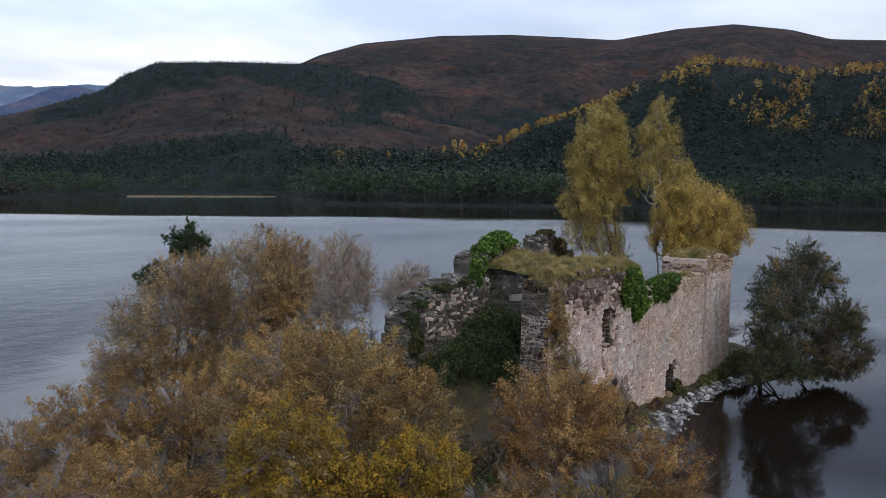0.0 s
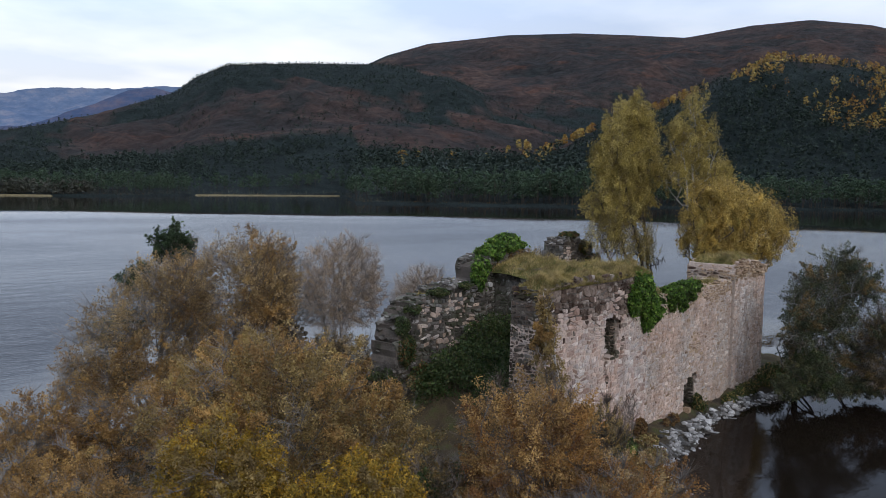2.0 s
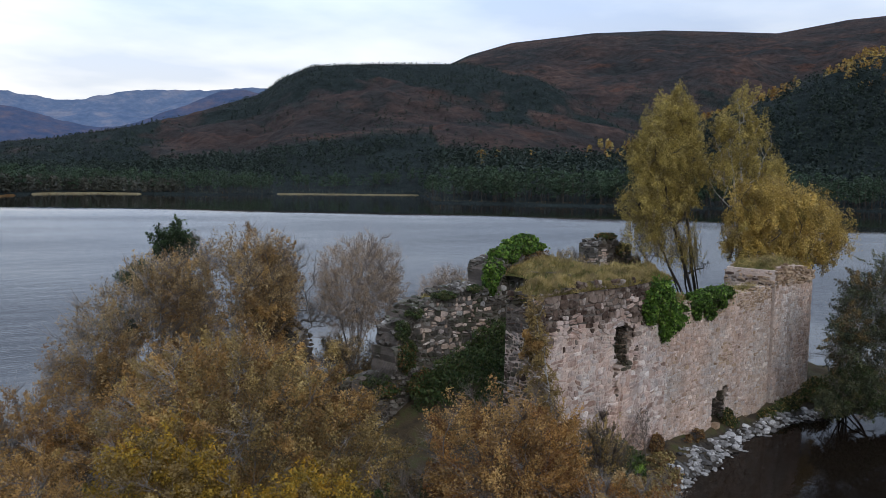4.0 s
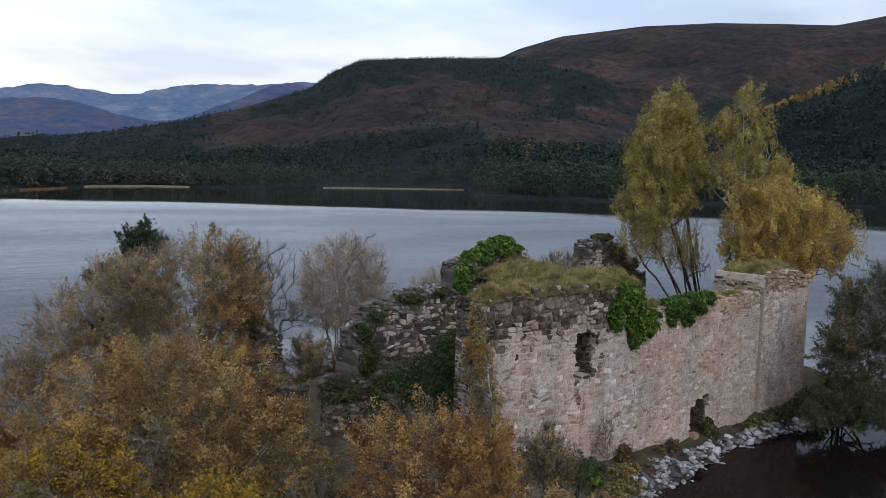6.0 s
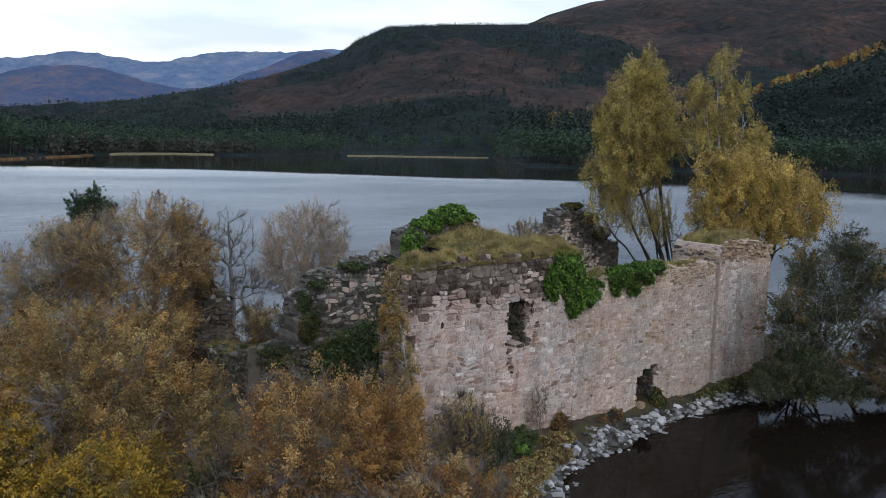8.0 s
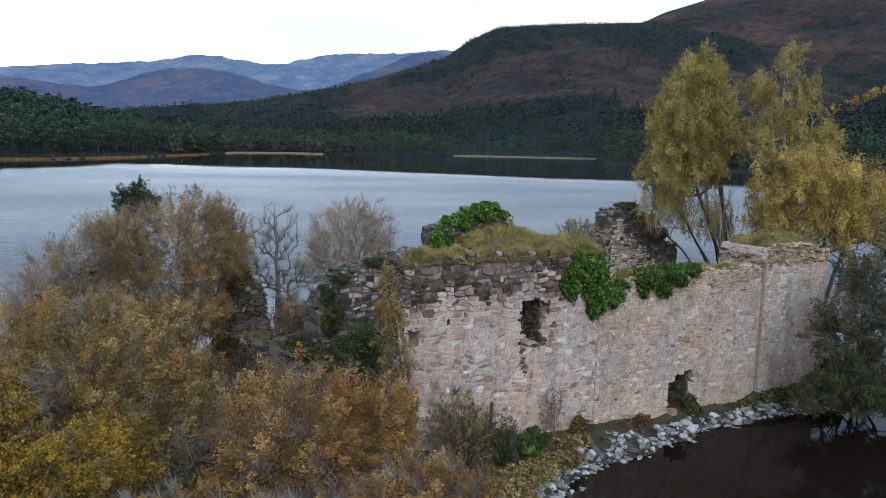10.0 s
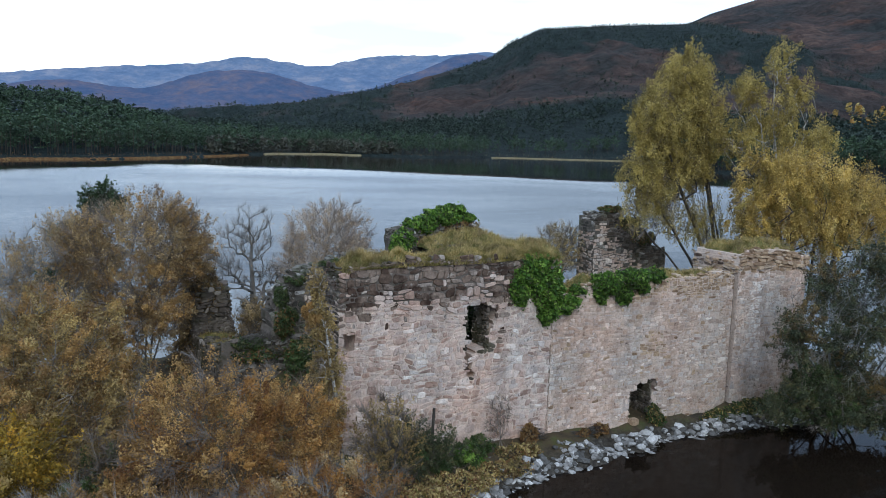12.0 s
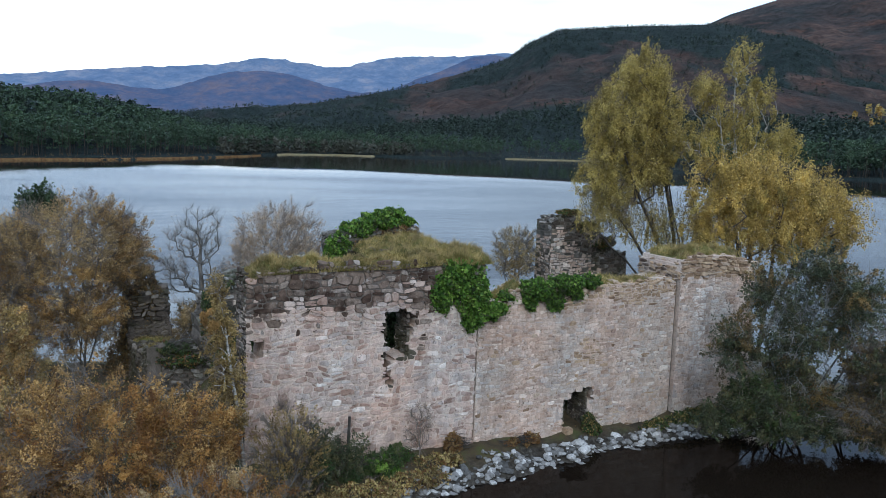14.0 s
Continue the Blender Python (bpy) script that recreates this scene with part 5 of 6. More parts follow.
tree("birch_tree", "slender birch with white stems and sparse golden-green leaves", at(65.2, 25.6), [(64.4, 25.5, 19.0), (63.0, 25.6, 16.4), (66.6, 25.2, 15.6)],
     [(64.4, 25.5, 18.2, 1.2, 1.1, 1.2), (62.0, 25.5, 16.2, 1.2, 1.2, 1.1), (65.8, 25.3, 16.2, 1.3, 1.3, 1.4), (64.4, 25.5, 14.4, 2.0, 1.5, 1.6), (61.2, 25.8, 13.4, 1.4, 1.4, 1.2), (67.6, 25.0, 13.4, 1.6, 1.4, 1.3), (65.8, 25.2, 12.2, 1.6, 1.4, 1.2)],
     170, 900, 36000, 0.10, L_BIRCH, B_BIRCH, B_TWIG, 116, girth=0.13, twig_len=0.8, leaf_down=0.6, group="birches", spread=0.1, shoot=(1.1, 0.27), per=140, hang=0.8, rise=0.1, inner=0.0, hollow=0.4)
tree("birch_tree", "broad low weeping birch in full golden leaf", at(64.4, 22.8), [(61.0, 22.6, 11.2), (65.0, 22.2, 11.4), (63.4, 23.4, 11.6), (67.4, 21.6, 10.2), (59.4, 23.0, 10.0)],
     [(60.6, 22.6, 10.8, 2.5, 2.3, 2.1), (63.8, 22.4, 10.9, 2.8, 2.5, 2.2), (66.9, 21.7, 10.0, 2.4, 2.5, 2.1), (68.8, 21.3, 8.8, 1.5, 2.0, 1.9), (65.0, 22.0, 8.4, 3.6, 2.6, 1.6), (60.4, 22.8, 8.6, 1.8, 1.9, 1.3)],
     250, 1500, 90000, 0.10, L_GOLD, B_DARK, B_TWIG, 117, girth=0.24, twig_len=0.8, leaf_down=0.5, group="birches", second=(18000, L_BIRCH, 0.10), spread=0.1, shoot=(1.2, 0.30), per=150, hang=0.75, rise=0.2, inner=0.04, hollow=0.3)
# leaning alders at the corner, over the water
tree("alder_tree", "leaning dark alder, half bare, spreading over the water", at(58.6, 15.6), [(56.4, 13.0, 9.0), (58.8, 11.6, 6.6), (54.2, 14.0, 7.2), (53.0, 13.8, 5.2), (57.6, 11.0, 4.0)],
     [(56.6, 12.8, 8.3, 2.0, 1.7, 1.5), (54.5, 13.5, 7.3, 1.6, 1.5, 1.7), (58.3, 12.2, 7.0, 2.0, 1.8, 1.7), (53.0, 13.7, 5.2, 1.6, 1.4, 1.8), (56.0, 13.0, 5.2, 2.4, 1.8, 1.8), (60.8, 14.2, 5.6, 1.9, 1.9, 2.2), (60.6, 12.4, 2.8, 2.0, 1.9, 2.2), (57.0, 13.4, 2.6, 2.0, 1.5, 1.6), (58.8, 15.8, 2.8, 1.6, 1.3, 2.0), (59.2, 16.0, 5.6, 1.5, 1.2, 2.0)],
     340, 4500, 60000, 0.092, L_GREYGREEN, B_PALE, B_TWIG_PALE, 118, girth=0.15, twig_len=0.8, second=(30000, L_ALDERBROWN, 0.085), sag=0.3, rise=0.0, shoot=(1.0, 0.16), per=90, inner=0.14, hollow=0.3)
tree("alder_tree", "bushy alder, brown and half bare, low over the water", at(59.6, 13.4), [(58.6, 10.8, 4.6), (59.8, 10.6, 3.2), (57.8, 10.6, 2.6)],
     [(58.8, 11.0, 4.4, 1.8, 1.7, 1.6), (58.8, 10.6, 2.5, 2.1, 1.8, 1.8)],
     170, 4000, 16000, 0.08, L_ALDERBROWN, B_WILLOW, B_TWIG, 134, girth=0.09, twig_len=0.8, second=(13000, L_GREYGREEN, 0.085), rise=0.5, shoot=(0.7, 0.12), per=40, inner=0.05)
tree("alder_tree", "low green alder boughs hanging over the water", at(57.0, 15.4), [(54.0, 13.8, 1.8), (57.0, 12.2, 1.6), (52.8, 14.6, 1.6)],
     [(52.9, 14.2, 1.7, 1.5, 1.1, 0.9), (55.0, 13.2, 1.5, 1.8, 1.4, 0.9), (57.2, 12.2, 1.3, 1.6, 1.3, 0.8), (59.4, 11.4, 1.2, 1.9, 1.5, 0.9), (54.0, 13.6, 2.8, 1.7, 1.3, 1.0)],
     130, 1600, 30000, 0.095, L_GREYGREEN, B_DARK, B_TWIG, 119, girth=0.10, twig_len=0.5, second=(8000, L_BRAMBLE, 0.095), sag=0.5, rise=-0.1, shoot=(0.7, 0.17))
# young birch at the keep's corner
tree("birch_tree", "slim young white-stemmed birch with yellow leaves by the keep", at(32.3, 15.8), [(31.45, 16.8, 8.6)],
     [(31.5, 16.75, 7.8, 0.40, 0.40, 0.95), (31.6, 16.65, 6.4, 0.62, 0.6, 1.2), (31.8, 16.4, 4.9, 0.75, 0.7, 1.1), (31.95, 16.1, 3.6, 0.6, 0.6, 0.7)],
     90, 900, 17000, 0.07, L_OLIVE, B_BIRCH, B_TWIG, 120, girth=0.075, twig_len=0.45, group="birches", spread=0.02, second=(9000, L_BROWN, 0.07), shoot=(0.5, 0.12), per=45, hang=0.5, rise=0.2, hollow=0.5, inner=0.0)
# shrubs at the wall foot
tree("bramble_bush", "dull green thorny bush against the foot of the keep wall", at(35.0, 16.0), [(34.4, 15.8, 2.8), (35.8, 16.2, 2.4)],
     [(34.6, 15.9, 1.9, 1.2, 1.0, 1.5), (36.0, 16.2, 1.5, 1.1, 0.9, 1.1)], 90, 1800, 17000, 0.075, L_GREYGREEN, B_DARK, B_TWIG, 121, girth=0.05, twig_len=0.5, group="shrubs", category="shrub", second=(6000, L_BRAMBLE, 0.075))
tree("bramble_bush", "low bright green bramble patch at the wall foot", at(38.0, 16.7), [(37.4, 16.4, 1.2), (38.6, 16.8, 1.3)],
     [(37.5, 16.4, 1.0, 0.9, 0.7, 0.6), (38.5, 16.9, 1.0, 0.8, 0.6, 0.6)], 50, 900, 10000, 0.085, L_BRAMBLE, B_DARK, B_TWIG, 122, girth=0.03, twig_len=0.35, group="shrubs", category="shrub", second=(2500, L_IVY, 0.08), shoot=(0.3, 0.14))
tree("sapling", "bare reddish-brown sapling in front of the keep wall", at(39.6, 16.9), [(39.2, 17.2, 2.8), (40.1, 17.2, 2.9), (39.7, 17.1, 2.4)],
     [(39.6, 17.2, 2.0, 0.7, 0.35, 1.1)], 60, 500, 250, 0.05, L_DRY, B_TWIG, B_TWIG, 123, girth=0.03, twig_len=0.4, spread=0.15, category="sapling", per=5, rise=0.9)
tree("dead_shrub", "tangle of bare grey twigs in front of the keep", at(33.6, 14.9), [(32.8, 14.9, 3.4), (34.4, 14.7, 3.0), (33.6, 15.4, 3.8)],
     [(33.6, 15.1, 2.6, 1.5, 1.1, 1.7)], 110, 3200, 8000, 0.06, L_OLIVE, B_WILLOW, B_TWIG, 124, girth=0.05, twig_len=0.6, category="shrub", rise=0.9, shoot=(0.6, 0.09), per=30, inner=0.0)


def leafy_mass(name, label, crowns, count, size, mat, seed, category="ivy", second=None):
    """Leaves that clothe masonry or a slope, over a hidden mass of stems."""
    r = np.random.RandomState(seed)
    c0 = np.array(crowns[0])
    owner = thing(name, c0[:3] - np.array([0, 0, c0[5]]), label, category)
    S, E = in_crowns(crowns, 500, r, 0.8), in_crowns(crowns, 500, r, 0.5)
    d = E - S
    L = np.linalg.norm(d, axis=1, keepdims=True)
    E = S + d / (L + 1e-9) * np.minimum(L, 0.6)
    V, F = tubes(S, E, np.full(500, 0.012), np.full(500, 0.006), 3)
    piece("stem_mass", V, F, B_DARK, owner, kind="stuff")
    for k, (n, m) in enumerate([(count, mat)] + ([second] if second else [])):
        X = in_crowns(crowns, n, r, 0.28)
        # folds: leaves sit in overlapping swags
        X[:, 2] += 0.06 * np.sin(X[:, 0] * 9 + X[:, 2] * 5)
        V, F = leaf_cards(X, size, r, down=0.5, slim=0.85)
        tone = 0.5 + 0.25 * wave_noise(X[:, 0] + X[:, 2], X[:, 1] - X[:, 2], 0.5, seed + 9) + r.normal(size=n) * 0.15
        leaves_of("foliage" if k == 0 else "foliage_patch", V, F, m, owner, tone)
    return owner


leafy_mass("ivy", "thick glossy green ivy hanging over the keep wall's corner", [(41.3, 17.9, 7.75, 0.95, 0.7, 0.85), (42.1, 17.85, 7.1, 0.85, 0.6, 0.95), (40.7, 17.8, 7.2, 0.5, 0.45, 0.75), (42.9, 17.75, 6.4, 0.65, 0.4, 0.4), (42.1, 17.7, 6.1, 0.45, 0.35, 0.45), (42.0, 18.4, 8.2, 0.7, 0.8, 0.45), (43.5, 17.75, 6.55, 0.3, 0.3, 0.22)], 17000, 0.12, L_IVY, 201, second=(4000, L_BRAMBLE))
leafy_mass("ivy", "sprawling ivy over the top of the curtain wall", [(45.4, 17.95, 7.15, 0.9, 0.6, 0.5), (46.9, 18.0, 7.3, 1.0, 0.6, 0.45), (48.2, 18.1, 7.35, 0.75, 0.5, 0.34), (45.0, 17.8, 6.8, 0.4, 0.3, 0.5), (46.3, 17.8, 6.6, 0.45, 0.3, 0.45), (47.4, 17.8, 6.9, 0.3, 0.3, 0.3), (43.9, 18.0, 6.95, 0.35, 0.4, 0.18)], 11000, 0.10, L_IVY, 202, second=(7000, L_BRAMBLE))
leafy_mass("ivy", "green ivy sprawling over the highest part of the far wall", [(41.6, 26.2, 9.35, 1.1, 0.9, 0.42), (42.2, 26.3, 9.72, 0.75, 0.7, 0.24), (40.4, 26.1, 8.95, 0.9, 0.8, 0.42), (39.5, 26.0, 8.3, 0.55, 0.6, 0.55), (39.0, 25.7, 7.9, 0.45, 0.4, 0.85), (43.0, 26.2, 9.3, 0.45, 0.6, 0.2)], 10000, 0.12, L_IVY, 203, second=(2500, L_BRAMBLE))
leafy_mass("bare_creeper", "tangle of brown bare creeper stems under the ivy", [(42.4, 25.8, 8.75, 1.3, 0.5, 0.45), (40.8, 25.7, 8.2, 1.0, 0.35, 0.35)], 3000, 0.07, L_DRY, 214, "creeper")
leafy_mass("bramble_thicket", "dark green brambles and ferns filling the ruined keep", [(36.0, 23.6, 3.6, 2.8, 1.9, 1.5), (38.8, 24.6, 4.4, 2.4, 1.1, 1.7), (34.6, 24.4, 2.8, 1.6, 1.2, 1.3), (36.4, 21.4, 3.0, 2.6, 1.4, 1.4), (39.4, 22.6, 4.2, 1.0, 2.2, 1.9), (34.6, 20.6, 2.4, 1.4, 1.0, 1.1)], 34000, 0.11, L_BRAMBLE, 204, "brambles", second=(5000, L_GREYGREEN))
leafy_mass("bramble_thicket", "brambles, moss and dead bracken over the tumbled west wall", [(33.3, 25.5, 4.7, 0.5, 0.4, 0.7), (32.4, 28.2, 3.1, 0.9, 1.6, 0.35), (32.2, 25.9, 3.3, 1.2, 0.7, 0.4), (34.4, 25.2, 3.4, 1.2, 0.5, 0.7)], 9000, 0.09, L_BRAMBLE, 205, "brambles", second=(3500, L_DRY))
leafy_mass("moss_cushion", "olive moss and ferns over the broken slope of the far wall", [(33.2, 25.7, 5.9, 0.35, 0.4, 0.5), (33.9, 25.7, 6.6, 0.5, 0.4, 0.2), (31.9, 25.9, 3.8, 0.9, 0.5, 0.25), (35.8, 25.7, 7.3, 0.8, 0.4, 0.18), (33.5, 25.55, 5.0, 0.5, 0.2, 0.45), (37.6, 25.6, 7.5, 0.6, 0.4, 0.16)], 8000, 0.075, L_BRAMBLE, 213, "moss", second=(4500, L_GREYGREEN))
leafy_mass("climbing_shrub", "brown leafless creeper wrapped round the wall stump", [(31.5, 32.5, 4.6, 0.95, 0.9, 1.1), (31.3, 32.6, 2.9, 1.25, 1.2, 1.5), (31.6, 32.9, 5.7, 0.55, 0.6, 0.8), (30.6, 31.8, 1.8, 1.2, 1.0, 1.3)], 17000, 0.075, L_ALDERBROWN, 206, "creeper", second=(7000, L_DRY))
leafy_mass("fern_clump", "green fern clump growing in the water gate", [(48.35, 17.6, 0.95, 0.32, 0.25, 0.5), (48.6, 17.5, 0.7, 0.35, 0.25, 0.35)], 1300, 0.10, L_BRAMBLE, 207, "fern", second=(700, L_OLIVE))
# brambles added to keep the gate dark inside; green shows through the window
leafy_mass("bramble_thicket", "dark brambles added behind the water gate", [(48.0, 20.6, 1.6, 1.5, 0.8, 1.5), (39.2, 20.4, 5.4, 1.3, 0.8, 1.2)], 7000, 0.12, L_GREEN, 212, "brambles")
leafy_mass("fern_clump", "dark rank growth along the tower's foot", [(54.6, 17.2, 0.7, 2.0, 0.4, 0.45), (52.4, 17.3, 0.5, 1.3, 0.35, 0.35), (57.6, 16.8, 1.0, 1.6, 0.8, 0.9)], 6000, 0.09, L_BRAMBLE, 208, "fern", second=(2500, L_OLIVE))
leafy_mass("bracken_clump", "rusty dead bracken tuft at the keep wall's foot", [(41.3, 17.4, 1.0, 0.45, 0.28, 0.5), (45.2, 17.5, 0.7, 0.5, 0.25, 0.3), (44.2, 17.5, 0.6, 0.4, 0.2, 0.25)], 2200, 0.10, L_DRY, 209, "bracken")
leafy_mass("grass_bank", "yellow-green rank grass and weeds on the bank below the keep", [(38.6, 15.6, 0.55, 1.6, 0.6, 0.35), (36.0, 14.6, 0.7, 1.8, 0.9, 0.5), (40.2, 16.6, 0.7, 1.2, 0.5, 0.35), (34, 13.4, 0.8, 1.8, 1.0, 0.6)], 9000, 0.09, L_GRASS, 210, "grass", second=(5000, L_DRY))
leafy_mass("moss_cushion", "green and rust moss on the broken tower fragment", [(57.6, 30.5, 8.3, 0.9, 0.4, 0.5), (58.8, 30.5, 7.4, 1.0, 0.4, 0.4), (56.6, 31.2, 9.2, 0.9, 0.7, 0.2)], 5000, 0.09, L_BRAMBLE, 211, "moss", second=(3500, L_DRY))


def turf(name, label, x0, x1, y0, y1, top, dome, blades, seed, tall=0.28):
    """A turf cap on a wall head: an uneven mound, with its grass."""
    r = np.random.RandomState(seed)
    owner = thing(name, ((x0 + x1) / 2, (y0 + y1) / 2, top((x0 + x1) / 2, (y0 + y1) / 2)), label, "grass")

    def height(x, y):
        u = np.clip(np.minimum(np.minimum(x - x0, x1 - x), np.minimum(y - y0, y1 - y)) / 0.55, 0, 1)
        return top(x, y) - 0.14 + dome * np.sqrt(u) + (0.13 * wave_noise(x, y, 1.9, seed) + 0.05 * wave_noise(x, y, 0.6, seed + 5)) * u

    X, Y = np.meshgrid(np.linspace(x0, x1, max(8, int((x1 - x0) / 0.2))), np.linspace(y0, y1, max(8, int((y1 - y0) / 0.2))))
    n = X.shape[1]
    i, j = np.meshgrid(np.arange(n - 1), np.arange(X.shape[0] - 1))
    b = (j * n + i).ravel()
    piece("sod", np.stack([X, Y, height(X, Y)], -1).reshape(-1, 3), np.stack([b, b + 1, b + n + 1, b + n], -1), M_TURF, owner, smooth=True)
    x, y = r.uniform(x0, x1, blades), r.uniform(y0 - 0.05, y1, blades)
    h = tall * r.uniform(0.35, 1.3, blades) * (0.75 + 0.5 * (wave_noise(x, y, 1.3, seed + 1) > 0.2))
    P = np.stack([x, y, height(x, y) - 0.02], -1)
    lean = np.stack([r.normal(0.05, 0.45, blades), r.normal(-0.25, 0.45, blades), np.ones(blades)], -1)
    T = P + unit(lean) * h[:, None]
    T[:, 2] -= 0.25 * h * r.uniform(0, 1, blades)
    side = unit(np.cross(lean, r.normal(size=(blades, 3)))) * r.uniform(0.008, 0.016, blades)[:, None]
    V = np.stack([P - side, P + side, T], 1).reshape(-1, 3)
    leaves_of("grass", V, np.arange(3 * blades).reshape(-1, 3), L_GRASS, owner, 0.5 + 0.3 * wave_noise(x, y, 0.9, seed + 2) + r.normal(size=blades) * 0.2)


ktop = lambda x, y: np.interp(x, [32.8, 33.4, 36, 39, 40.6, 42.5], [8.2, 8.45, 8.5, 8.5, 8.6, 8.55]) + np.interp(x, [38.5, 41], [0, 0.12]) * (y - 17.8)
turf("turf_cap", "long yellow-green grass on turf along the keep wall's head", 32.9, 42.6, 17.74, 19.25, ktop, 0.32, 26000, 301, 0.22)
turf("turf_cap", "rough tussocky grass on the cross wall's head", 39.9, 43.9, 19.1, 25.7, lambda x, y: np.interp(x, [39.9, 41.4], [8.05, 8.3]) + 0.12 * np.sin(y * 1.3 + 0.5), 0.40, 15000, 302, 0.30)
turf("turf_cap", "domed tuft of pale grass on the corner tower", 53.7, 57.6, 18.1, 20.6, lambda x, y: 8.33 + 0 * x + 0 * y, 0.40, 9000, 303, 0.2)
turf("turf_cap", "thin turf on the curtain wall's head", 43.6, 53.2, 18.05, 19.3, lambda x, y: np.interp(x, [43.6, 44.4, 53.2], [6.85, 7.2, 7.35]) + 0 * y, 0.16, 9000, 304, 0.22)
turf("turf_cap", "mossy turf on the far keep wall", 34.4, 38.8, 25.85, 27.2, lambda x, y: np.interp(x, [34.4, 35.4, 37.8, 38.8], [6.85, 7.2, 7.5, 7.1]) + 0 * y, 0.12, 3500, 305, 0.15)
turf("turf_cap", "mossy ledge of the tumbled low wall", 30.7, 32.5, 26.2, 31.0, lambda x, y: np.interp(y, [26.2, 27, 29, 31], [4.0, 3.4, 3.1, 3.25]) + 0 * x, 0.15, 3500, 306, 0.2)

# ---- loose things ----
def rough_stone(seed, flat=0.6):
    bm = bmesh.new()
    bmesh.ops.create_icosphere(bm, subdivisions=1, radius=0.5)
    r = random.Random(seed)
    for v in bm.verts:
        v.co *= r.uniform(0.75, 1.2)
        v.co.z *= flat
        v.co.x *= 1.25
    me = bpy.data.meshes.new("stone_shape")
    bm.to_mesh(me)
    bm.free()
    me.materials.append(M_SHORE)
    return me


shapes = [rough_stone(s, random.Random(s).uniform(0.45, 0.8)) for s in range(8)]
rr = random.Random(5)
made = 0
joined_v, joined_f, joined_n = [], [], 0
for k in range(900):
    x = rr.uniform(36.2, 57.0)
    edge = float(np.interp(x, [36.2, 37.3, 40, 44, 49, 54, 57], [13.2, 13.8, 15.2, 16.0, 16.5, 16.5, 15.5]))
    wide = float(np.interp(x, [36, 40, 46, 50, 57], [1.5, 1.5, 1.0, 0.75, 0.6]))
    y = edge + rr.gauss(0.12, 0.42) * wide * 0.8 + 0.2
    s = rr.choice((0.10, 0.13, 0.16, 0.20, 0.26, 0.36)) * rr.uniform(0.8, 1.25)
    if y > 17.3:
        continue
    z = max(g(x, y), -0.22) + s * 0.10
    m = Matrix.LocRotScale((x, y, z), Euler((rr.uniform(-0.5, 0.5), rr.uniform(-0.5, 0.5), rr.uniform(0, 6.28))), (s, s, s))
    me = rr.choice(shapes)
    if made < 280 and 37 < x < 51:
        ob = new("shore_stone", me)
        ob.matrix_basis = m
        tagged(ob, "pale grey angular stone tumbled along the water's edge", "stone", "shore stones")
        made += 1
    else:
        joined_v += [tuple(m @ v.co) for v in me.vertices]
        joined_f += [tuple(i + joined_n for i in p.vertices) for p in me.polygons]
        joined_n += len(me.vertices)
tagged(piece("shore_rubble", np.array(joined_v), joined_f, M_SHORE, label="scatter of pale grey shore stones", kind="stuff"), category="stones")

# weathered post standing against the keep wall
bm = bmesh.new()
bmesh.ops.create_cone(bm, cap_ends=True, segments=8, radius1=0.07, radius2=0.05, depth=1.5, matrix=pose(36.75, 17.55, 1.95, 2, 1, 0))
for v in bm.verts:
    v.co += Vector((random.uniform(-1, 1), random.uniform(-1, 1), 0)) * 0.012
me = bpy.data.meshes.new("post")
bm.to_mesh(me)
bm.free()
me.materials.append(B_DARK)
tagged(new("wooden_post", me), "dark weathered wooden post against the keep wall", "post")

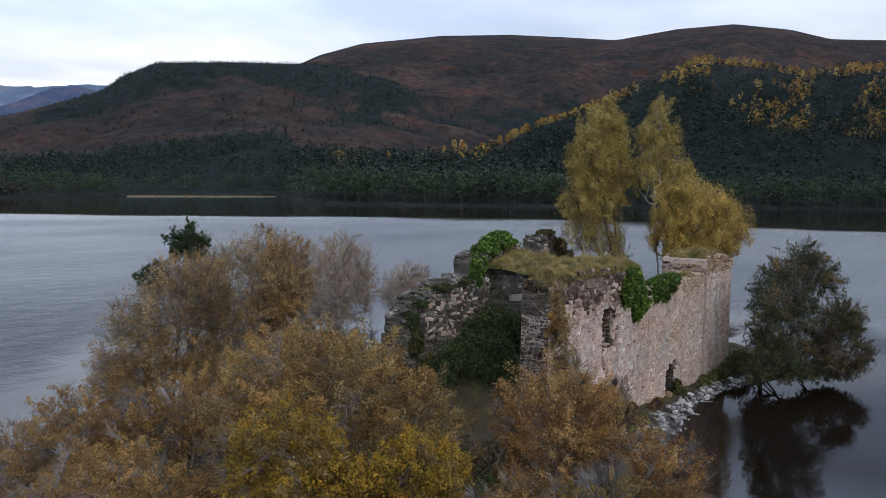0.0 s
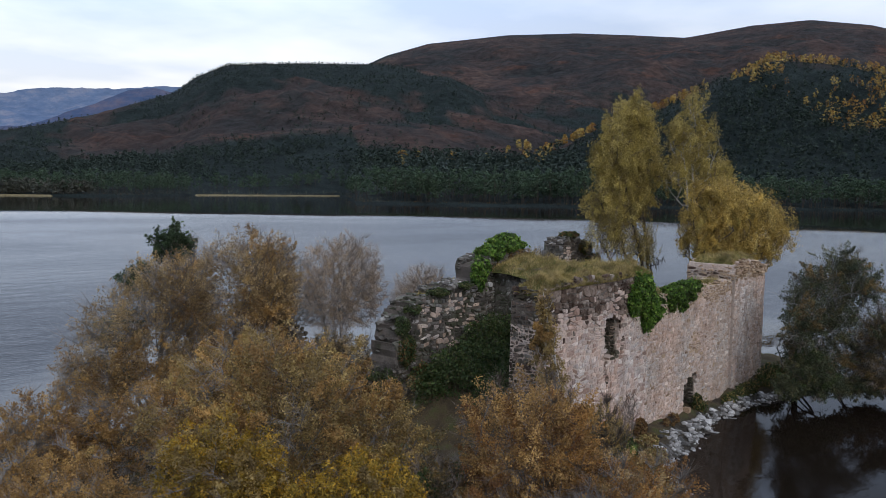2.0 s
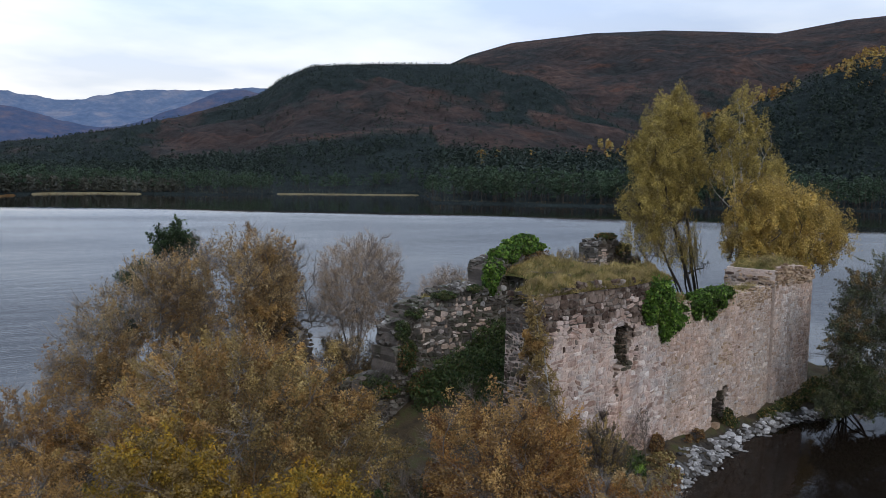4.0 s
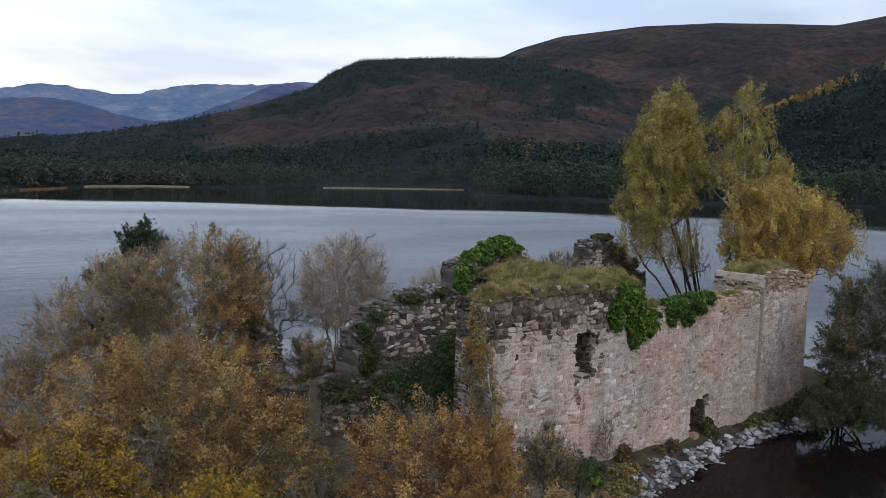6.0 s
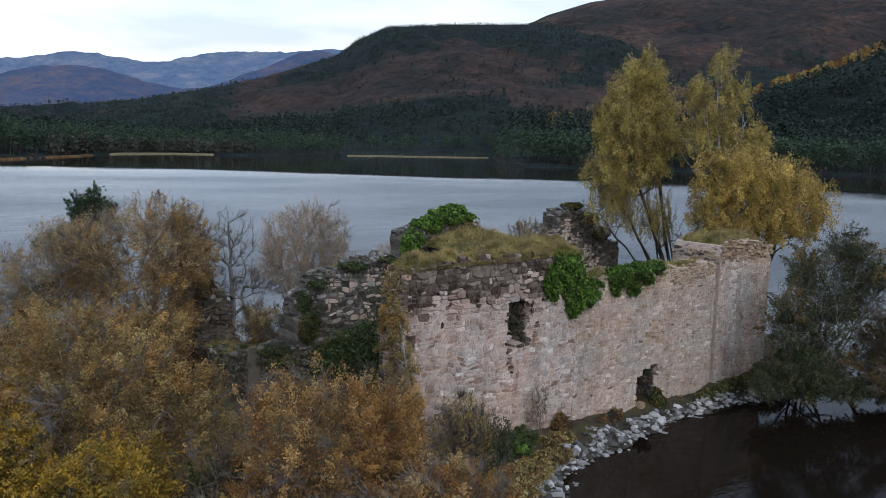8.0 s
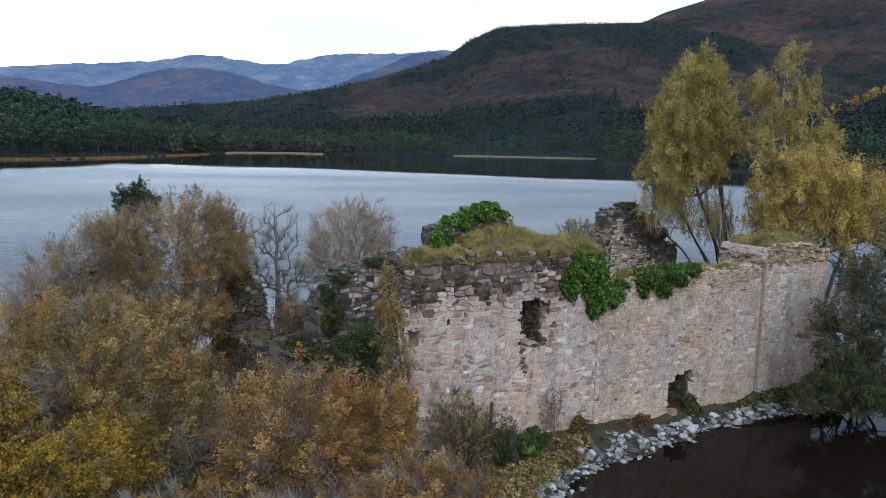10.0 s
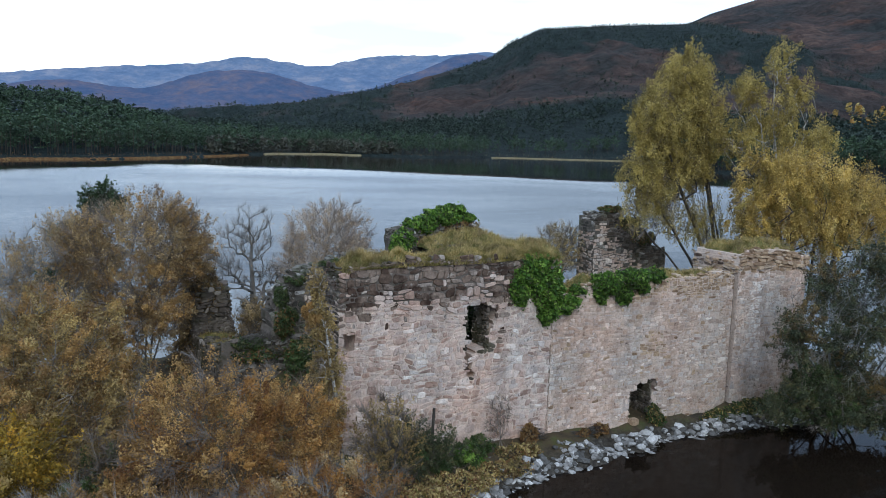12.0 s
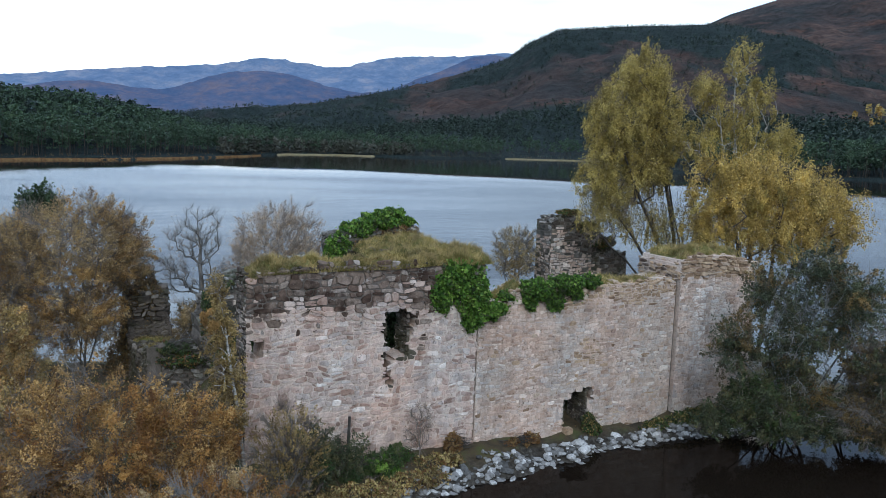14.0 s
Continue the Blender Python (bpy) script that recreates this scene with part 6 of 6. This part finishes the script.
# ---- far woods ----
def woods(name, label, places, heights, mat, seed, cards, shape, trunk=True):
    """Many far trees in one: each a stem and a crown of small irregular sprays."""
    r = np.random.RandomState(seed)
    n = len(places)
    h = heights
    k = cards
    u = r.uniform(0, 1, (n, k))
    if shape == "pine":
        # a domed crown of flat-topped boughs, wide and low in the open, over a short clear stem
        low = r.uniform(0.16, 0.40, (n, 1))
        boughs = 9
        bu = r.uniform(0, 1, (n, boughs))
        bz = low + (0.95 - low) * bu
        br = 0.19 * np.sqrt(np.clip(1 - bu ** 2.2, 0.02, 1)) * r.uniform(0.55, 1.15, (n, boughs))
        ba = r.uniform(0, 6.28, (n, boughs))
        i = r.randint(0, boughs, (n, k))
        row = np.arange(n)[:, None]
        q = unit(r.normal(size=(n, k, 3))) * (r.uniform(0.2, 1, (n, k)) ** 0.4)[..., None] * np.array([0.095, 0.095, 0.06])
        C = np.stack([br[row, i] * np.cos(ba[row, i]), br[row, i] * np.sin(ba[row, i]), bz[row, i]], -1) + q
        size = 0.55 / math.sqrt(k) * 0.62
    else:
        low, wide, size = (0.02, 0.30, 0.13) if shape == "blob" else (0.12, 0.27, 0.085)
        zc = low + (0.97 - low) * u
        wr = wide * np.sqrt(np.clip(1 - (1.5 * u - 0.55) ** 2, 0.05, 1))
        ang = r.uniform(0, 6.28, (n, k))
        rad = wr * np.sqrt(r.uniform(0.1, 1, (n, k)))
        C = np.stack([rad * np.cos(ang), rad * np.sin(ang), zc], -1)
    C = (C * h[:, None, None] + places[:, None, :]).reshape(-1, 3)
    a = unit(r.normal(size=(n * k, 3)) * np.array([1, 1, 0.45]))
    b = unit(np.cross(a, r.normal(size=(n * k, 3))))
    s = (np.repeat(h, k) * size * r.uniform(0.6, 1.5, n * k))[:, None]
    V = np.stack([C - a * s * 0.8 + b * s * 0.75, C + a * s * 1.2, C - a * s * 0.8 - b * s * 0.75], 1).reshape(-1, 3)
    F = np.arange(3 * n * k).reshape(-1, 3)
    tone = np.repeat(r.uniform(0.2, 0.8, n) if shape != "round" else r.uniform(0.05, 0.95, n), k) + r.normal(size=n * k) * 0.12
    tagged(leaves_of(name, V, F, mat, None, tone, label), category="trees")
    if trunk:
        A = places - np.array([0, 0, 0.5])
        B = places + np.array([0, 0, 1.0]) * h[:, None] * 0.85 + r.normal(size=(n, 3)) * np.array([0.4, 0.4, 0])
        V, F = tubes(A, B, h * 0.010, h * 0.004, 4)
        tagged(piece(name + "_stems", V, F, B_PINE if shape == "pine" else B_PALE, label="bare stems of the " + label, kind="stuff"), category="trees")


def scatter(n, az0, az1, d0, d1, seed, keep=None, power=1.0):
    """Places on the far ground, by direction and by metres behind the shore."""
    r = np.random.RandomState(seed)
    az = r.uniform(az0, az1, n)
    d = d0 + (d1 - d0) * r.uniform(0, 1, n) ** power
    rad = shore_r(az) + d
    ok = np.ones(n, dtype=bool) if keep is None else keep(az, rad, r)
    az, rad = az[ok], rad[ok]
    z = ground_z(az, rad)
    P = np.stack([rad * np.cos(np.radians(az)), rad * np.sin(np.radians(az)), z], -1)
    return P[z > 0.2], np.random.RandomState(seed + 1)


def heights(P, rs, a, b):
    return rs.uniform(a, b, len(P))


no_marsh = lambda az, rad, r: ~(((az > 46.3) & (az < 56.5)) & (rad < shore_r(az) + 45))
tall = lambda P: 1.08 + 0.40 * smoothstep(46.5, 44.0, np.degrees(np.arctan2(P[:, 1], P[:, 0])))
P, rs = scatter(2100, -12, 100, 9, 80, 401, no_marsh)
woods("pine_wood", "dark Scots pines standing along the loch shore", P, heights(P, rs, 10, 16) * tall(P), L_PINE, 402, 110, "pine")
P, rs = scatter(4900, -12, 100, 70, 480, 403, lambda az, rad, r: rad < 1090 + 40 * np.sin(az * 1.7), 0.85)
woods("pine_wood", "dark pine forest behind the shore", P, heights(P, rs, 10, 16) * tall(P), L_HILLPINE, 404, 36, "pine", False)
P, rs = scatter(1700, 72, 100, 50, 330, 417)
woods("pine_wood", "dense pine forest on the low hill by the loch", P, heights(P, rs, 11, 15), L_PINE, 418, 80, "pine", False)


def hill_trees(az, rad, r):
    return r.uniform(0.25, 0.95, len(az)) < wooded(az, rad)


P, rs = scatter(25000, -8, 82, 240, 1380, 405, lambda az, rad, r: (rad > 950) & hill_trees(az, rad, r))
far_off = np.clip(1.25 - np.hypot(P[:, 0], P[:, 1]) / 2600, 0.4, 1)
woods("hill_pines", "scattered dark pines on the moor slopes", P, heights(P, rs, 6, 11) * far_off, L_HILLPINE, 406, 14, "blob", False)
P, rs = scatter(330, 33, 45.4, 400, 490, 407, lambda az, rad, r: (np.sin(az * 2.1) + np.sin(az * 5.3 + 1) > 0.1) & (r.uniform(0, 1, len(az)) < 0.22))
woods("far_birches", "yellow birches among the far pines", P, heights(P, rs, 12, 17), L_FARBIRCH, 408, 60, "round")
P, rs = scatter(150, 24.5, 36, 560, 700, 419, lambda az, rad, r: np.abs(rad - 1230) < 45)
woods("far_birches", "line of golden birches up the side of the knoll", P, heights(P, rs, 10, 15), L_FARBIRCH, 420, 60, "round")
P, rs = scatter(4200, -8, 25, 200, 640, 409, lambda az, rad, r: (rad > 930 + 14 * (az - 8)) & (r.uniform(0, 1, len(az)) < 0.75 * (wave_noise(rad * np.cos(np.radians(az)), rad * np.sin(np.radians(az)), 150, 79) > 0.0)))
woods("far_birches", "yellow and orange birches on the wooded knoll", P, heights(P, rs, 7, 14), L_FARBIRCH, 410, 26, "round")
P, rs = scatter(160, 62, 74, 6, 40, 411)
woods("bare_birches", "pale leafless birches at the head of the bay", P, heights(P, rs, 7, 11), L_FARGREY, 412, 60, "round", False)
P, rs = scatter(260, 44, 72, -2, 14, 413)
woods("shore_scrub", "brown scrub along the far shore", P, heights(P, rs, 1.5, 4), L_FARGREY, 414, 20, "round", False)
P, rs = scatter(900, -12, 100, 1, 12, 415)
woods("shore_heather", "rusty heather and bracken along the far shore", P, heights(P, rs, 0.7, 1.8), L_DRY, 416, 10, "round", False)


def reeds(az0, az1, off0, off1, seed, mat=L_REED, label="pale yellow reed bed at the far shore", name="reed_bed", category="reeds"):
    """A flat bed of reeds or dead growth at the far shore."""
    r = np.random.RandomState(seed)
    n = 4200
    az = r.uniform(az0, az1, n)
    rad = shore_r(az) + r.uniform(off0, off1, n)
    P = np.stack([rad * np.cos(np.radians(az)), rad * np.sin(np.radians(az)), 0 * az], -1)
    h = r.uniform(0.3, 0.9, n)
    side = np.stack([-np.sin(np.radians(az)), np.cos(np.radians(az)), 0 * az], -1) * r.uniform(0.5, 1.5, n)[:, None]
    V = np.stack([P - side, P + side, P + np.array([0, 0, 1.0]) * h[:, None] + side * r.uniform(-0.6, 0.6, n)[:, None]], 1).reshape(-1, 3)
    tagged(leaves_of(name, V, np.arange(3 * n).reshape(-1, 3), mat, None, r.uniform(0, 1, n), label), category=category)


reeds(46.9, 56, -14, 4, 501)
reeds(64.5, 70.5, -10, 4, 502)
reeds(71.5, 100, -3, 9, 503, L_DRY, "rusty dead bracken on the low shore bank", "bracken_bank", "bracken")
reeds(71.5, 100, -3.6, -2.8, 504, L_DRY, "rusty dead sedge along the low shore bank", "sedge_strip", "sedge")
